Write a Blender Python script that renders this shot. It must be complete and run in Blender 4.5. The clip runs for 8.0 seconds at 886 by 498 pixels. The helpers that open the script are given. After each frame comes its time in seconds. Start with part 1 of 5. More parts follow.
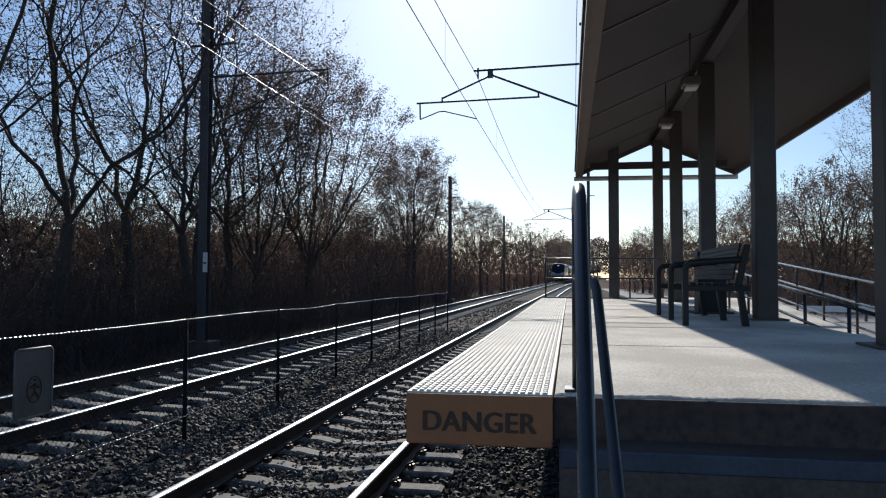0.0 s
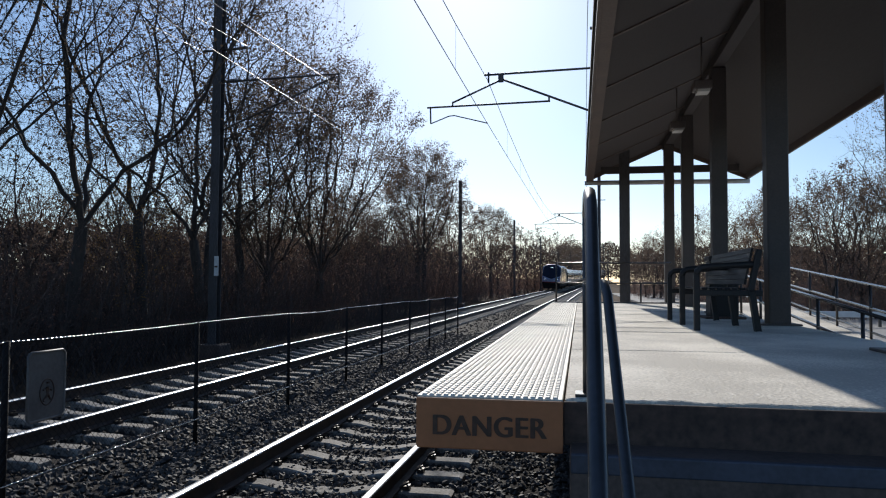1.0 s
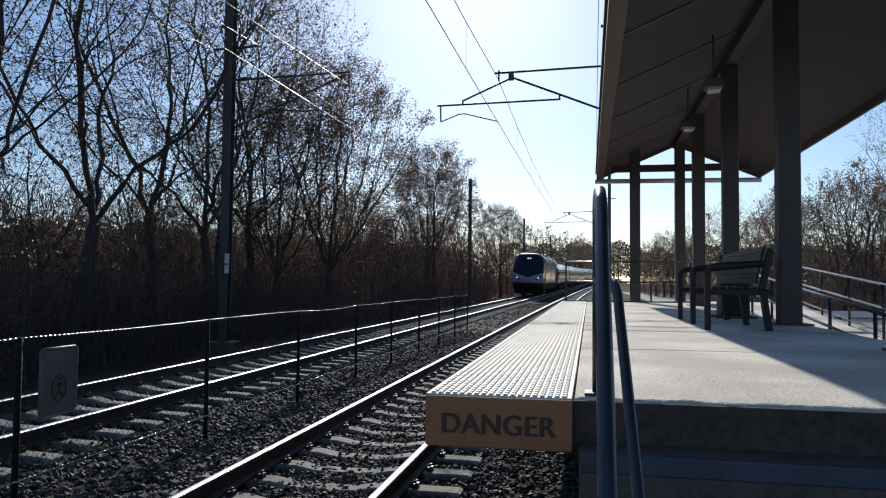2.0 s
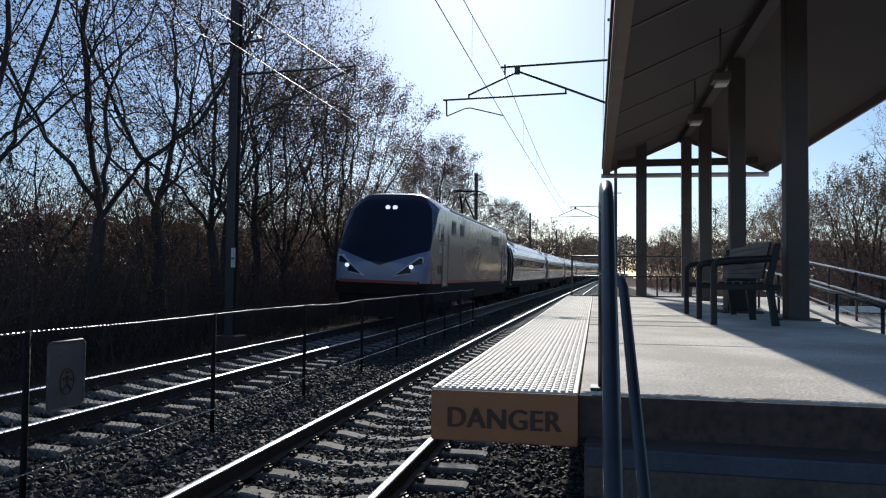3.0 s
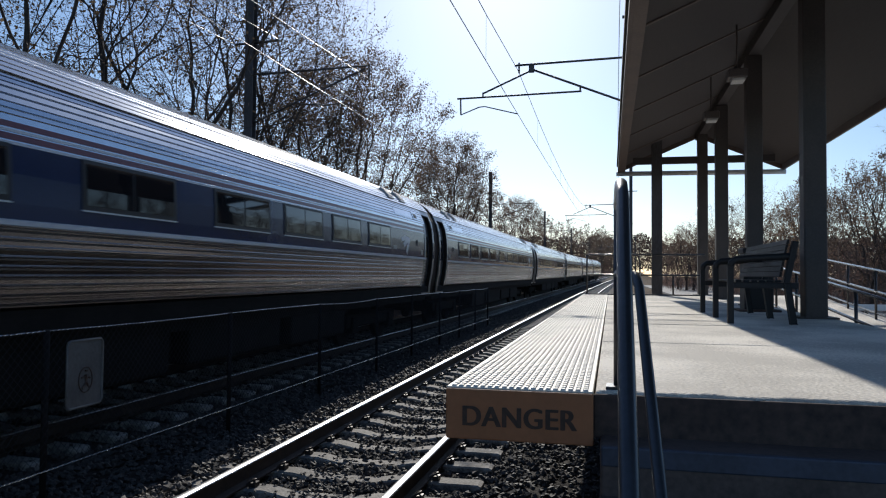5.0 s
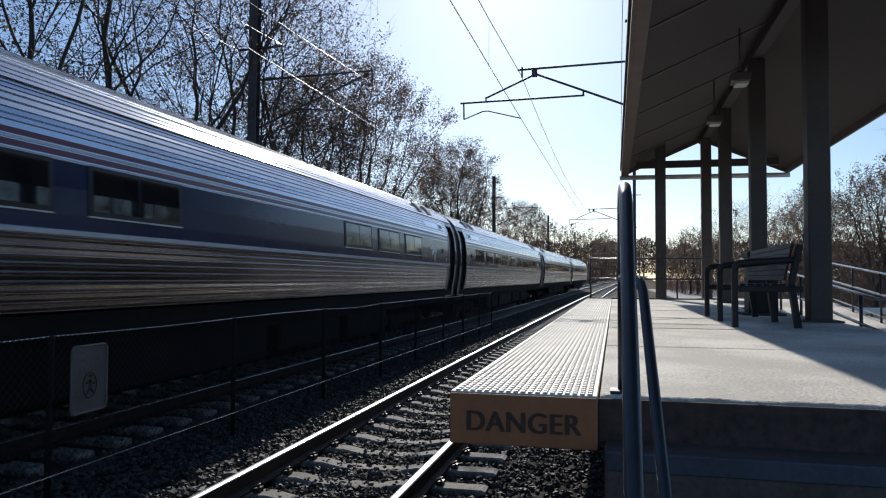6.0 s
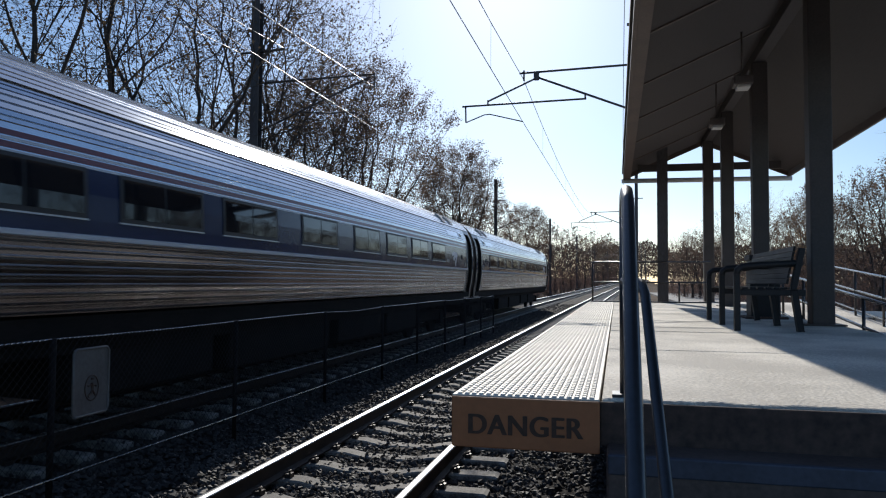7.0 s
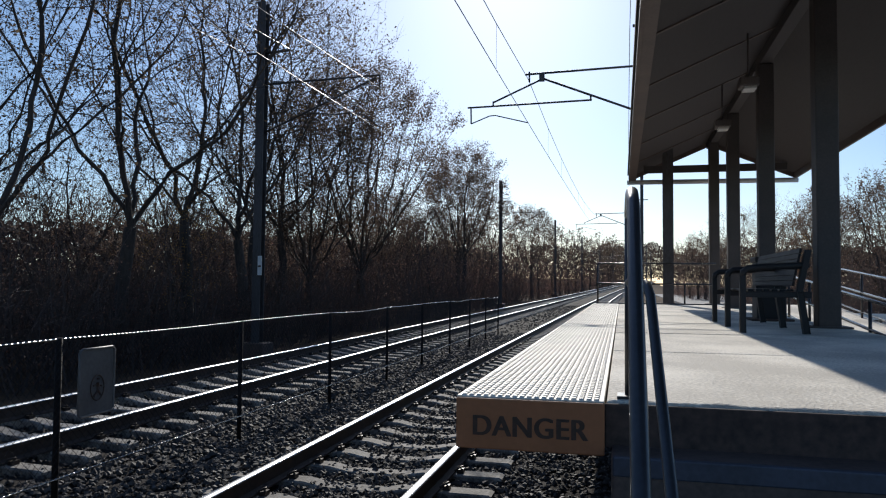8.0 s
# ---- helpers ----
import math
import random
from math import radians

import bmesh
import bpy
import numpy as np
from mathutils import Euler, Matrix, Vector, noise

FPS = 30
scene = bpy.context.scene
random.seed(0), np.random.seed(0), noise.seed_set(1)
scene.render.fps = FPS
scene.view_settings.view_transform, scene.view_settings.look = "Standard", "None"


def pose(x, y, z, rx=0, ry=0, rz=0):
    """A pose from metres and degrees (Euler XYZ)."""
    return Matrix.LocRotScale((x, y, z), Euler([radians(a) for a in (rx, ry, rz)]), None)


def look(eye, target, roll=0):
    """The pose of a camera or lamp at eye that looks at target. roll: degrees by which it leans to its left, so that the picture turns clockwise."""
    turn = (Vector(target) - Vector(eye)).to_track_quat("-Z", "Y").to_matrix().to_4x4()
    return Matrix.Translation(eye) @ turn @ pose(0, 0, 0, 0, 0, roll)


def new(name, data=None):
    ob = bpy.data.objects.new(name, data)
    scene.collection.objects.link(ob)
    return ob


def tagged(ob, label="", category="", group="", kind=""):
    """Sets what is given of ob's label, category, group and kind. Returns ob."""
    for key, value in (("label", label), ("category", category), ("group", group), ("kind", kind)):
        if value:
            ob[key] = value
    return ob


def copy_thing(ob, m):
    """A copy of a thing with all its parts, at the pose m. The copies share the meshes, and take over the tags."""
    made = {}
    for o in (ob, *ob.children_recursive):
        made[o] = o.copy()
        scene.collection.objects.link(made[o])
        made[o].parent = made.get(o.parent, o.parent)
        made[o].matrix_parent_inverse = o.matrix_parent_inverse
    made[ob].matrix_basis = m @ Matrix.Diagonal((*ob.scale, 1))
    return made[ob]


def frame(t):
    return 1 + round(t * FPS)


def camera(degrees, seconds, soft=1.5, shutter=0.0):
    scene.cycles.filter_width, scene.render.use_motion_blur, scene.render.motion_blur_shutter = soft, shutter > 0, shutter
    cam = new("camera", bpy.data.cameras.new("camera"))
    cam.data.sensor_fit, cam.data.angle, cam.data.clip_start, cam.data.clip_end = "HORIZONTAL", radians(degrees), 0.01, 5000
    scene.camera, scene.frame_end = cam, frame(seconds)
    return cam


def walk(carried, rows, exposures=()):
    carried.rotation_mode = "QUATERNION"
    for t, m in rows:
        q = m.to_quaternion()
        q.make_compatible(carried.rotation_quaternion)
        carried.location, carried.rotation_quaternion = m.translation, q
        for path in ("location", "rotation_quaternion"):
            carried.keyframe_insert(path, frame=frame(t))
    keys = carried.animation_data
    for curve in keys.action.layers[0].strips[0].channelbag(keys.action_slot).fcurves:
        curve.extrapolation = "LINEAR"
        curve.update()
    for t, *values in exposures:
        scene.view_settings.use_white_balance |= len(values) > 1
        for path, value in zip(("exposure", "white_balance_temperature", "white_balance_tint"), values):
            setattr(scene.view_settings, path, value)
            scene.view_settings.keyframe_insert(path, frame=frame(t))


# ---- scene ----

import itertools

# ------------------------------------------------------------------ camera
cam = camera(62.19, 8.0, soft=1.15, shutter=0.035)
EYE = (0.680, -3.066, 1.875)
TURNS = (
    (0.0, 92.348, -0.179, 9.726), (0.5, 92.519, -0.100, 10.175), (1.0, 92.668, -0.309, 10.521),
    (1.5, 92.645, -0.425, 10.979), (3.0, 92.086, -0.586, 11.717), (3.5, 91.918, -0.514, 12.162),
    (4.0, 91.899, -0.594, 12.475), (4.5, 91.891, -0.601, 12.663), (6.0, 92.331, -0.317, 13.134),
    (6.5, 92.460, -0.410, 13.200), (7.0, 92.575, -0.371, 13.274), (7.5, 92.676, -0.318, 13.437),
    (8.0, 92.654, -0.535, 13.655),
)
walk(cam, [(t, pose(*EYE, rx, ry, rz)) for t, rx, ry, rz in TURNS], exposures=[(0.0, 0.17, 6450, 9.5), (8.0, 0.17, 6450, 9.5)])

# ------------------------------------------------------------------ light
SUN_EL, SUN_AZ = 28.7, -9.1
world = bpy.data.worlds.new("sky")
scene.world = world
world.use_nodes = True
sky = world.node_tree.nodes.new("ShaderNodeTexSky")
sky.sky_type, sky.sun_disc = "NISHITA", False
sky.sun_elevation, sky.sun_rotation = radians(SUN_EL), radians(SUN_AZ)
sky.air_density, sky.dust_density, sky.ozone_density = 1.0, 0.5, 5.2
world.node_tree.links.new(sky.outputs[0], world.node_tree.nodes["Background"].inputs[0])
world.node_tree.nodes["Background"].inputs[1].default_value = 0.1
sun = new("sun", bpy.data.lights.new("sun", "SUN"))
sun.data.energy, sun.data.angle, sun.data.color = 3.7, radians(0.53), (1.0, 0.95, 0.87)
SUN_DIR = Vector((math.sin(radians(SUN_AZ)) * math.cos(radians(SUN_EL)), math.cos(radians(SUN_AZ)) * math.cos(radians(SUN_EL)), math.sin(radians(SUN_EL))))
sun.matrix_world = look(SUN_DIR * 100, (0, 0, 0))

# ------------------------------------------------------------------ materials
def mat(name, a, b=None, rough=0.6, metal=0.0, big=1.5, small=40.0, bump=0.15, depth=0.004, spread=0.12, island=0.0, coat=0.0, spec=0.5, stretch=(1, 1, 1), trans=0.0):
    """A surface of two colours mixed by a large and a fine noise, with fine relief."""
    m = bpy.data.materials.new(name)
    m.use_nodes = True
    nt, p = m.node_tree, m.node_tree.nodes["Principled BSDF"]
    b = b or tuple(c * 0.7 for c in a)
    co = nt.nodes.new("ShaderNodeTexCoord")
    mp = nt.nodes.new("ShaderNodeMapping")
    mp.inputs["Scale"].default_value = stretch
    nt.links.new(co.outputs["Object"], mp.inputs[0])
    n1, n2 = nt.nodes.new("ShaderNodeTexNoise"), nt.nodes.new("ShaderNodeTexNoise")
    for n, s, d in ((n1, big, 4), (n2, small, 3)):
        n.inputs["Scale"].default_value, n.inputs["Detail"].default_value = s, d
        nt.links.new(mp.outputs[0], n.inputs["Vector"])
    add = nt.nodes.new("ShaderNodeMath")
    add.operation = "MULTIPLY_ADD"
    add.inputs[1].default_value = 0.6
    nt.links.new(n1.outputs[0], add.inputs[0])
    half = nt.nodes.new("ShaderNodeMath")
    half.operation = "MULTIPLY"
    half.inputs[1].default_value = 0.4
    nt.links.new(n2.outputs[0], half.inputs[0])
    nt.links.new(half.outputs[0], add.inputs[2])
    ramp = nt.nodes.new("ShaderNodeValToRGB")
    ramp.color_ramp.elements[0].position, ramp.color_ramp.elements[1].position = 0.5 - spread, 0.5 + spread
    ramp.color_ramp.elements[0].color, ramp.color_ramp.elements[1].color = (*b, 1), (*a, 1)
    nt.links.new(add.outputs[0], ramp.inputs[0])
    colour = ramp.outputs[0]
    if island:
        geo, obj = nt.nodes.new("ShaderNodeNewGeometry"), nt.nodes.new("ShaderNodeObjectInfo")
        mix = nt.nodes.new("ShaderNodeMath")
        mix.operation = "ADD"
        nt.links.new(geo.outputs["Random Per Island"], mix.inputs[0])
        nt.links.new(obj.outputs["Random"], mix.inputs[1])
        rng = nt.nodes.new("ShaderNodeMapRange")
        rng.inputs[1].default_value, rng.inputs[2].default_value = 0.0, 2.0
        rng.inputs[3].default_value, rng.inputs[4].default_value = 1 - island, 1 + island
        nt.links.new(mix.outputs[0], rng.inputs[0])
        hsv = nt.nodes.new("ShaderNodeHueSaturation")
        nt.links.new(rng.outputs[0], hsv.inputs["Value"])
        nt.links.new(colour, hsv.inputs["Color"])
        colour = hsv.outputs[0]
    nt.links.new(colour, p.inputs["Base Color"])
    rr = nt.nodes.new("ShaderNodeMapRange")
    rr.inputs[3].default_value, rr.inputs[4].default_value = max(0.03, rough - 0.12 * rough), min(1, rough + 0.15 * rough)
    nt.links.new(n1.outputs[0], rr.inputs[0])
    nt.links.new(rr.outputs[0], p.inputs["Roughness"])
    p.inputs["Metallic"].default_value, p.inputs["Coat Weight"].default_value = metal, coat
    p.inputs["Specular IOR Level"].default_value = spec
    p.inputs["Transmission Weight"].default_value = trans
    if bump:
        bp = nt.nodes.new("ShaderNodeBump")
        bp.inputs["Strength"].default_value, bp.inputs["Distance"].default_value = bump, depth
        nt.links.new(n2.outputs[0], bp.inputs["Height"])
        nt.links.new(bp.outputs[0], p.inputs["Normal"])
    return m


def glow(name, colour, strength):
    m = bpy.data.materials.new(name)
    m.use_nodes = True
    p = m.node_tree.nodes["Principled BSDF"]
    p.inputs["Base Color"].default_value = (*colour, 1)
    p.inputs["Emission Color"].default_value, p.inputs["Emission Strength"].default_value = (*colour, 1), strength
    return m


def leafy(name, a, b, island=0.5):
    """Thin leaves: half reflected, half let through."""
    m = mat(name, a, b, rough=0.7, bump=0, island=island, spec=0.2)
    nt = m.node_tree
    p, out = nt.nodes["Principled BSDF"], nt.nodes["Material Output"]
    tr, mix = nt.nodes.new("ShaderNodeBsdfTranslucent"), nt.nodes.new("ShaderNodeMixShader")
    src = p.inputs["Base Color"].links[0].from_socket
    nt.links.new(src, tr.inputs[0])
    mix.inputs[0].default_value = 0.45
    nt.links.new(p.outputs[0], mix.inputs[1])
    nt.links.new(tr.outputs[0], mix.inputs[2])
    nt.links.new(mix.outputs[0], out.inputs[0])
    return m


M = dict(
    litter=mat("litter", (0.12, 0.078, 0.05), (0.055, 0.038, 0.026), 0.95, big=0.8, small=12, bump=0.7, depth=0.04, spec=0.05),
    asphalt=mat("asphalt", (0.24, 0.235, 0.225), (0.17, 0.165, 0.16), 0.85, big=0.3, small=60, bump=0.3),
    ballast=mat("ballast", (0.040, 0.034, 0.031), (0.018, 0.015, 0.014), 0.9, big=2, small=25, bump=0.8, depth=0.03, spec=0.1),
    stone_dark=mat("dark_stone", (0.042, 0.036, 0.032), (0.018, 0.015, 0.014), 0.85, big=9, small=60, bump=0.3, island=0.5),
    stone=mat("stone", (0.09, 0.079, 0.072), (0.030, 0.026, 0.024), 0.7, big=9, small=60, bump=0.3, island=0.6, spec=0.3),
    tie=mat("tie_concrete", (0.36, 0.335, 0.30), (0.10, 0.09, 0.08), 0.9, big=7, small=45, bump=0.5, island=0.25, spread=0.14),
    clip=mat("clip_steel", (0.05, 0.04, 0.035), (0.03, 0.022, 0.02), 0.5, 0.6, bump=0.2),
    rail_side=mat("rail_web", (0.075, 0.05, 0.038), (0.04, 0.028, 0.022), 0.7, 0.3, big=4, small=40, bump=0.2),
    rail_head=mat("rail_head", (0.78, 0.78, 0.78), (0.68, 0.68, 0.68), 0.34, 1.0, big=3, small=30, bump=0.03, stretch=(1, 0.05, 1)),
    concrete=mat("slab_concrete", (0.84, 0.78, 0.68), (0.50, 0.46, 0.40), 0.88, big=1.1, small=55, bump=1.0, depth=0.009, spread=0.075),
    # wall and step concrete: shade at the platform end is put into these dark colours
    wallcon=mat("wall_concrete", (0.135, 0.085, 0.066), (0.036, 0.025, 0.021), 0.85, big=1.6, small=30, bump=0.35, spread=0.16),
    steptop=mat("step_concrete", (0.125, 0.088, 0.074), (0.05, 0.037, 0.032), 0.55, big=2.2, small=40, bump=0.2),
    nosing=mat("step_nosing_blue", (0.062, 0.074, 0.105), (0.036, 0.042, 0.058), 0.5, big=3, small=40, bump=0.1),
    tactile=mat("tactile_tile", (0.84, 0.77, 0.66), (0.62, 0.56, 0.47), 0.6, big=2.5, small=60, bump=0.2, spread=0.2),
    danger=mat("warning_board", (0.46, 0.175, 0.07), (0.34, 0.13, 0.052), 0.5, big=4, small=40, bump=0.1, spread=0.2),
    ink=mat("letter_paint", (0.09, 0.045, 0.03), (0.05, 0.03, 0.02), 0.5, big=30, bump=0),
    blacksteel=mat("dark_pipe", (0.045, 0.048, 0.055), (0.03, 0.032, 0.036), 0.38, 0.3, big=5, small=60, bump=0.05, coat=0.2),
    railpipe=mat("pipe_rail", (0.085, 0.080, 0.078), (0.06, 0.056, 0.055), 0.22, 0.5, big=5, small=60, bump=0.03),
    bench=mat("bench_metal", (0.014, 0.014, 0.015), (0.009, 0.009, 0.01), 0.6, 0.0, big=5, small=80, bump=0.1),
    column=mat("column_paint", (0.090, 0.072, 0.064), (0.064, 0.052, 0.046), 0.6, big=2, small=40, bump=0.1),
    soffit=mat("soffit_board", (0.080, 0.067, 0.064), (0.056, 0.047, 0.045), 0.7, big=0.9, small=30, bump=0.12, stretch=(1, 0.2, 1), spread=0.25),
    fascia=mat("fascia_wood", (0.16, 0.12, 0.10), (0.11, 0.08, 0.07), 0.6, big=2, small=30, bump=0.1),
    roofing=mat("roof_shingle", (0.12, 0.11, 0.11), (0.07, 0.065, 0.065), 0.85, big=3, small=60, bump=0.4),
    gutter=mat("gutter_white", (0.75, 0.75, 0.73), (0.62, 0.62, 0.6), 0.4, big=4, bump=0.05),
    lampbox=mat("lamp_housing", (0.16, 0.13, 0.12), (0.11, 0.09, 0.08), 0.5, bump=0.05),
    lampglass=mat("lamp_lens", (0.75, 0.74, 0.70), (0.62, 0.6, 0.56), 0.3, bump=0.02),
    pole=mat("weathered_steel", (0.10, 0.095, 0.10), (0.06, 0.052, 0.05), 0.6, 0.4, big=2, small=30, bump=0.2, stretch=(1, 1, 0.3)),
    wire=mat("copper_wire", (0.20, 0.19, 0.18), (0.12, 0.11, 0.1), 0.4, 0.7, bump=0),
    insul=mat("insulator", (0.07, 0.06, 0.06), (0.04, 0.035, 0.035), 0.3, bump=0),
    paper=mat("white_plate", (0.68, 0.68, 0.66), (0.55, 0.55, 0.53), 0.5, big=6, bump=0.03),
    grey=mat("sign_plate", (0.15, 0.135, 0.125), (0.10, 0.09, 0.085), 0.5, big=4, small=30, bump=0.05),
    fence=mat("fence_galvanised", (0.36, 0.35, 0.34), (0.22, 0.215, 0.21), 0.24, 0.95, big=9, small=60, bump=0.05),
    post=mat("fence_post", (0.022, 0.018, 0.018), (0.012, 0.010, 0.010), 0.8, 0.0, bump=0.1, spec=0.2),
    bark=mat("bark", (0.085, 0.065, 0.052), (0.035, 0.027, 0.022), 0.9, big=2, small=18, bump=0.6, depth=0.02, stretch=(1, 1, 0.25)),
    leaf=leafy("autumn_leaf", (0.215, 0.150, 0.112), (0.105, 0.075, 0.058)),
    leaf_olive=leafy("late_leaf", (0.19, 0.135, 0.085), (0.09, 0.065, 0.045)),
    leaf_gold=leafy("golden_leaf", (0.42, 0.24, 0.06), (0.24, 0.13, 0.04)),
    brush=leafy("brush_leaf", (0.27, 0.16, 0.125), (0.115, 0.073, 0.058), 0.6),
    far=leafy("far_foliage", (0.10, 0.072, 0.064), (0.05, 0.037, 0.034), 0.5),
    mesh=mat("mesh_wire", (0.05, 0.044, 0.042), (0.03, 0.027, 0.026), 0.6, 0.5, bump=0),
    twig=mat("twig", (0.13, 0.09, 0.075), (0.06, 0.045, 0.038), 0.9, bump=0, island=0.3),
    steel=mat("stainless_steel", (0.56, 0.59, 0.64), (0.44, 0.46, 0.50), 0.17, 1.0, big=0.6, small=14, bump=0.03, spread=0.2),
    # the same stainless, with the ground's dark brown reflection put into the colour
    steel_side=mat("stainless_ground_reflection", (0.46, 0.425, 0.41), (0.29, 0.265, 0.26), 0.17, 1.0, big=0.7, small=18, bump=0.04, spread=0.2),
    steel_door=mat("door_steel", (0.40, 0.42, 0.45), (0.30, 0.315, 0.34), 0.30, 0.9, big=1.2, small=14, bump=0.03),
    window_frame=mat("window_frame_black", (0.016, 0.016, 0.018), (0.010, 0.010, 0.011), 0.5, bump=0.02),
    steel_dull=mat("dull_steel", (0.34, 0.35, 0.36), (0.24, 0.245, 0.25), 0.38, 0.9, big=1.0, small=14, bump=0.03),
    blue=mat("navy_band", (0.012, 0.026, 0.085), (0.009, 0.019, 0.062), 0.20, 0.0, big=1, bump=0.006, spec=0.4),
    stripe_white=mat("white_stripe", (0.65, 0.66, 0.70), (0.55, 0.56, 0.6), 0.35, bump=0),
    stripe_red=mat("red_stripe", (0.16, 0.035, 0.05), (0.12, 0.026, 0.038), 0.35, bump=0),
    loco_red=mat("loco_red_stripe", (0.36, 0.028, 0.022), (0.26, 0.02, 0.016), 0.4, bump=0),
    glass=mat("tinted_glass", (0.012, 0.014, 0.018), (0.008, 0.009, 0.012), 0.04, 0.0, big=0.8, bump=0.0, spec=0.6),
    rubber=mat("diaphragm_rubber", (0.055, 0.040, 0.032), (0.032, 0.024, 0.02), 0.85, big=3, bump=0.2, spec=0.2),
    under=mat("underframe", (0.022, 0.018, 0.016), (0.011, 0.010, 0.009), 0.9, 0.0, big=2, bump=0.2, spec=0.15),
    loco=mat("loco_silver", (0.175, 0.188, 0.225), (0.135, 0.148, 0.182), 0.27, 0.7, big=0.35, small=5, bump=0.012, coat=0.3, spread=0.2),
    loco_blue=mat("loco_pale_blue", (0.20, 0.235, 0.35), (0.165, 0.20, 0.31), 0.3, 0.1, big=0.5, bump=0.01, coat=0.4),
    loco_dark=mat("loco_dark_blue", (0.012, 0.015, 0.032), (0.008, 0.010, 0.022), 0.18, 0.0, big=0.8, bump=0.0, spec=0.3),
    loco_roof=mat("loco_roof", (0.21, 0.23, 0.275), (0.16, 0.175, 0.21), 0.25, 0.8, big=1, bump=0.02),
    grille=mat("grille", (0.05, 0.055, 0.06), (0.03, 0.033, 0.036), 0.5, 0.4, small=120, bump=0.6),
    beam=glow("headlight", (0.78, 0.89, 1.0), 0.8),
    litwhite=mat("painted_metal", (0.7, 0.71, 0.72), (0.55, 0.56, 0.57), 0.35, 0.2, bump=0.02),
)


# ------------------------------------------------------------------ mesh helpers
def part(name, bm, material, parent=None, label="", smooth=False):
    me = bpy.data.meshes.new(name)
    if smooth:
        for f in bm.faces:
            f.smooth = True
    bm.to_mesh(me)
    bm.free()
    me.materials.append(material)
    ob = new(name, me)
    ob.parent = parent
    if label:
        tagged(ob, label)
    return ob


def raw(name, verts, faces, material, parent=None, smooth=False):
    me = bpy.data.meshes.new(name)
    me.from_pydata(verts, [], faces)
    me.update()
    me.materials.append(material)
    if smooth:
        me.polygons.foreach_set("use_smooth", [True] * len(me.polygons))
    ob = new(name, me)
    ob.parent = parent
    return ob


def shared(name, ob, m, parent=None):
    """One more object on the mesh of ob."""
    o = new(name, ob.data)
    o.parent = parent
    o.matrix_basis = m
    return o


def thing(name, label, category, group="", at=None, kind=""):
    e = new(name)
    e.empty_display_size = 0.2
    if at is not None:
        e.matrix_basis = at
    return tagged(e, label, category, group, kind)


def box(bm, x0, y0, z0, x1, y1, z1, bevel=0.0, m=None):
    r = bmesh.ops.create_cube(bm, size=1)
    vs = r["verts"]
    for v in vs:
        v.co = Vector(((x0 + x1) / 2 + v.co.x * (x1 - x0), (y0 + y1) / 2 + v.co.y * (y1 - y0), (z0 + z1) / 2 + v.co.z * (z1 - z0)))
    if m:
        for v in vs:
            v.co = m @ v.co
    if bevel:
        es = list({e for v in vs for e in v.link_edges})
        bmesh.ops.bevel(bm, geom=es, offset=bevel, segments=2, affect="EDGES", profile=0.5)
    return bm


def B(*a, bevel=0.0, m=None):
    return box(bmesh.new(), *a, bevel=bevel, m=m)


def tube(bm, pts, r, n=8, r1=None):
    """A round bar along pts; r1: the radius at its end."""
    pts = [Vector(p) for p in pts]
    rings, up = [], None
    for i, p in enumerate(pts):
        d = (pts[min(i + 1, len(pts) - 1)] - pts[max(i - 1, 0)]).normalized()
        if up is None or abs(up.dot(d)) > 0.98:
            up = Vector((0, 0, 1)) if abs(d.z) < 0.9 else Vector((1, 0, 0))
        a = d.cross(up).normalized()
        b = a.cross(d).normalized()
        up = b
        q = r if r1 is None else r + (r1 - r) * i / (len(pts) - 1)
        rings.append([bm.verts.new(p + a * (q * math.cos(k * math.tau / n)) + b * (q * math.sin(k * math.tau / n))) for k in range(n)])
    for u, v in zip(rings, rings[1:]):
        for k in range(n):
            f = bm.faces.new((u[k], u[(k + 1) % n], v[(k + 1) % n], v[k]))
            f.smooth = True
    bm.faces.new(rings[0])
    bm.faces.new(rings[-1][::-1])
    return bm


def Tb(pts, r, n=8, r1=None):
    bm = tube(bmesh.new(), pts, r, n, r1)
    bmesh.ops.recalc_face_normals(bm, faces=bm.faces)
    return bm


def prism(bm, poly, y0, y1, axis="y"):
    """A closed outline in x and z, drawn along y (or one in y and z along x, or x and y along z)."""
    def place(u, v, w):
        return {"y": (u, w, v), "x": (w, u, v), "z": (u, v, w)}[axis]
    a = [bm.verts.new(place(u, v, y0)) for u, v in poly]
    b = [bm.verts.new(place(u, v, y1)) for u, v in poly]
    n = len(poly)
    fs = [bm.faces.new((a[i], a[(i + 1) % n], b[(i + 1) % n], b[i])) for i in range(n)]
    fs += [bm.faces.new(a[::-1]), bm.faces.new(b)]
    bmesh.ops.recalc_face_normals(bm, faces=fs)
    return bm


def Pr(poly, y0, y1, axis="y"):
    return prism(bmesh.new(), poly, y0, y1, axis)


# ------------------------------------------------------------------ line of the tracks
RAD2 = 7000.0


def bend(y):
    return y * y / RAD2


def rise(y):
    """The line climbs gently beyond the platform."""
    return 3.6e-5 * min(max(y, 0.0), 420.0) ** 2


def heading(y):
    """Turn about z of the line at y, in degrees."""
    return -math.degrees(math.atan(2 * y / RAD2))


PZ = 1.40            # top of the platform
NEAR_X, FAR_X = -1.75, -5.90
NEAR_Z, FAR_Z = 0.18, 0.295   # rail tops
CANT = 1.7           # lean of the far track


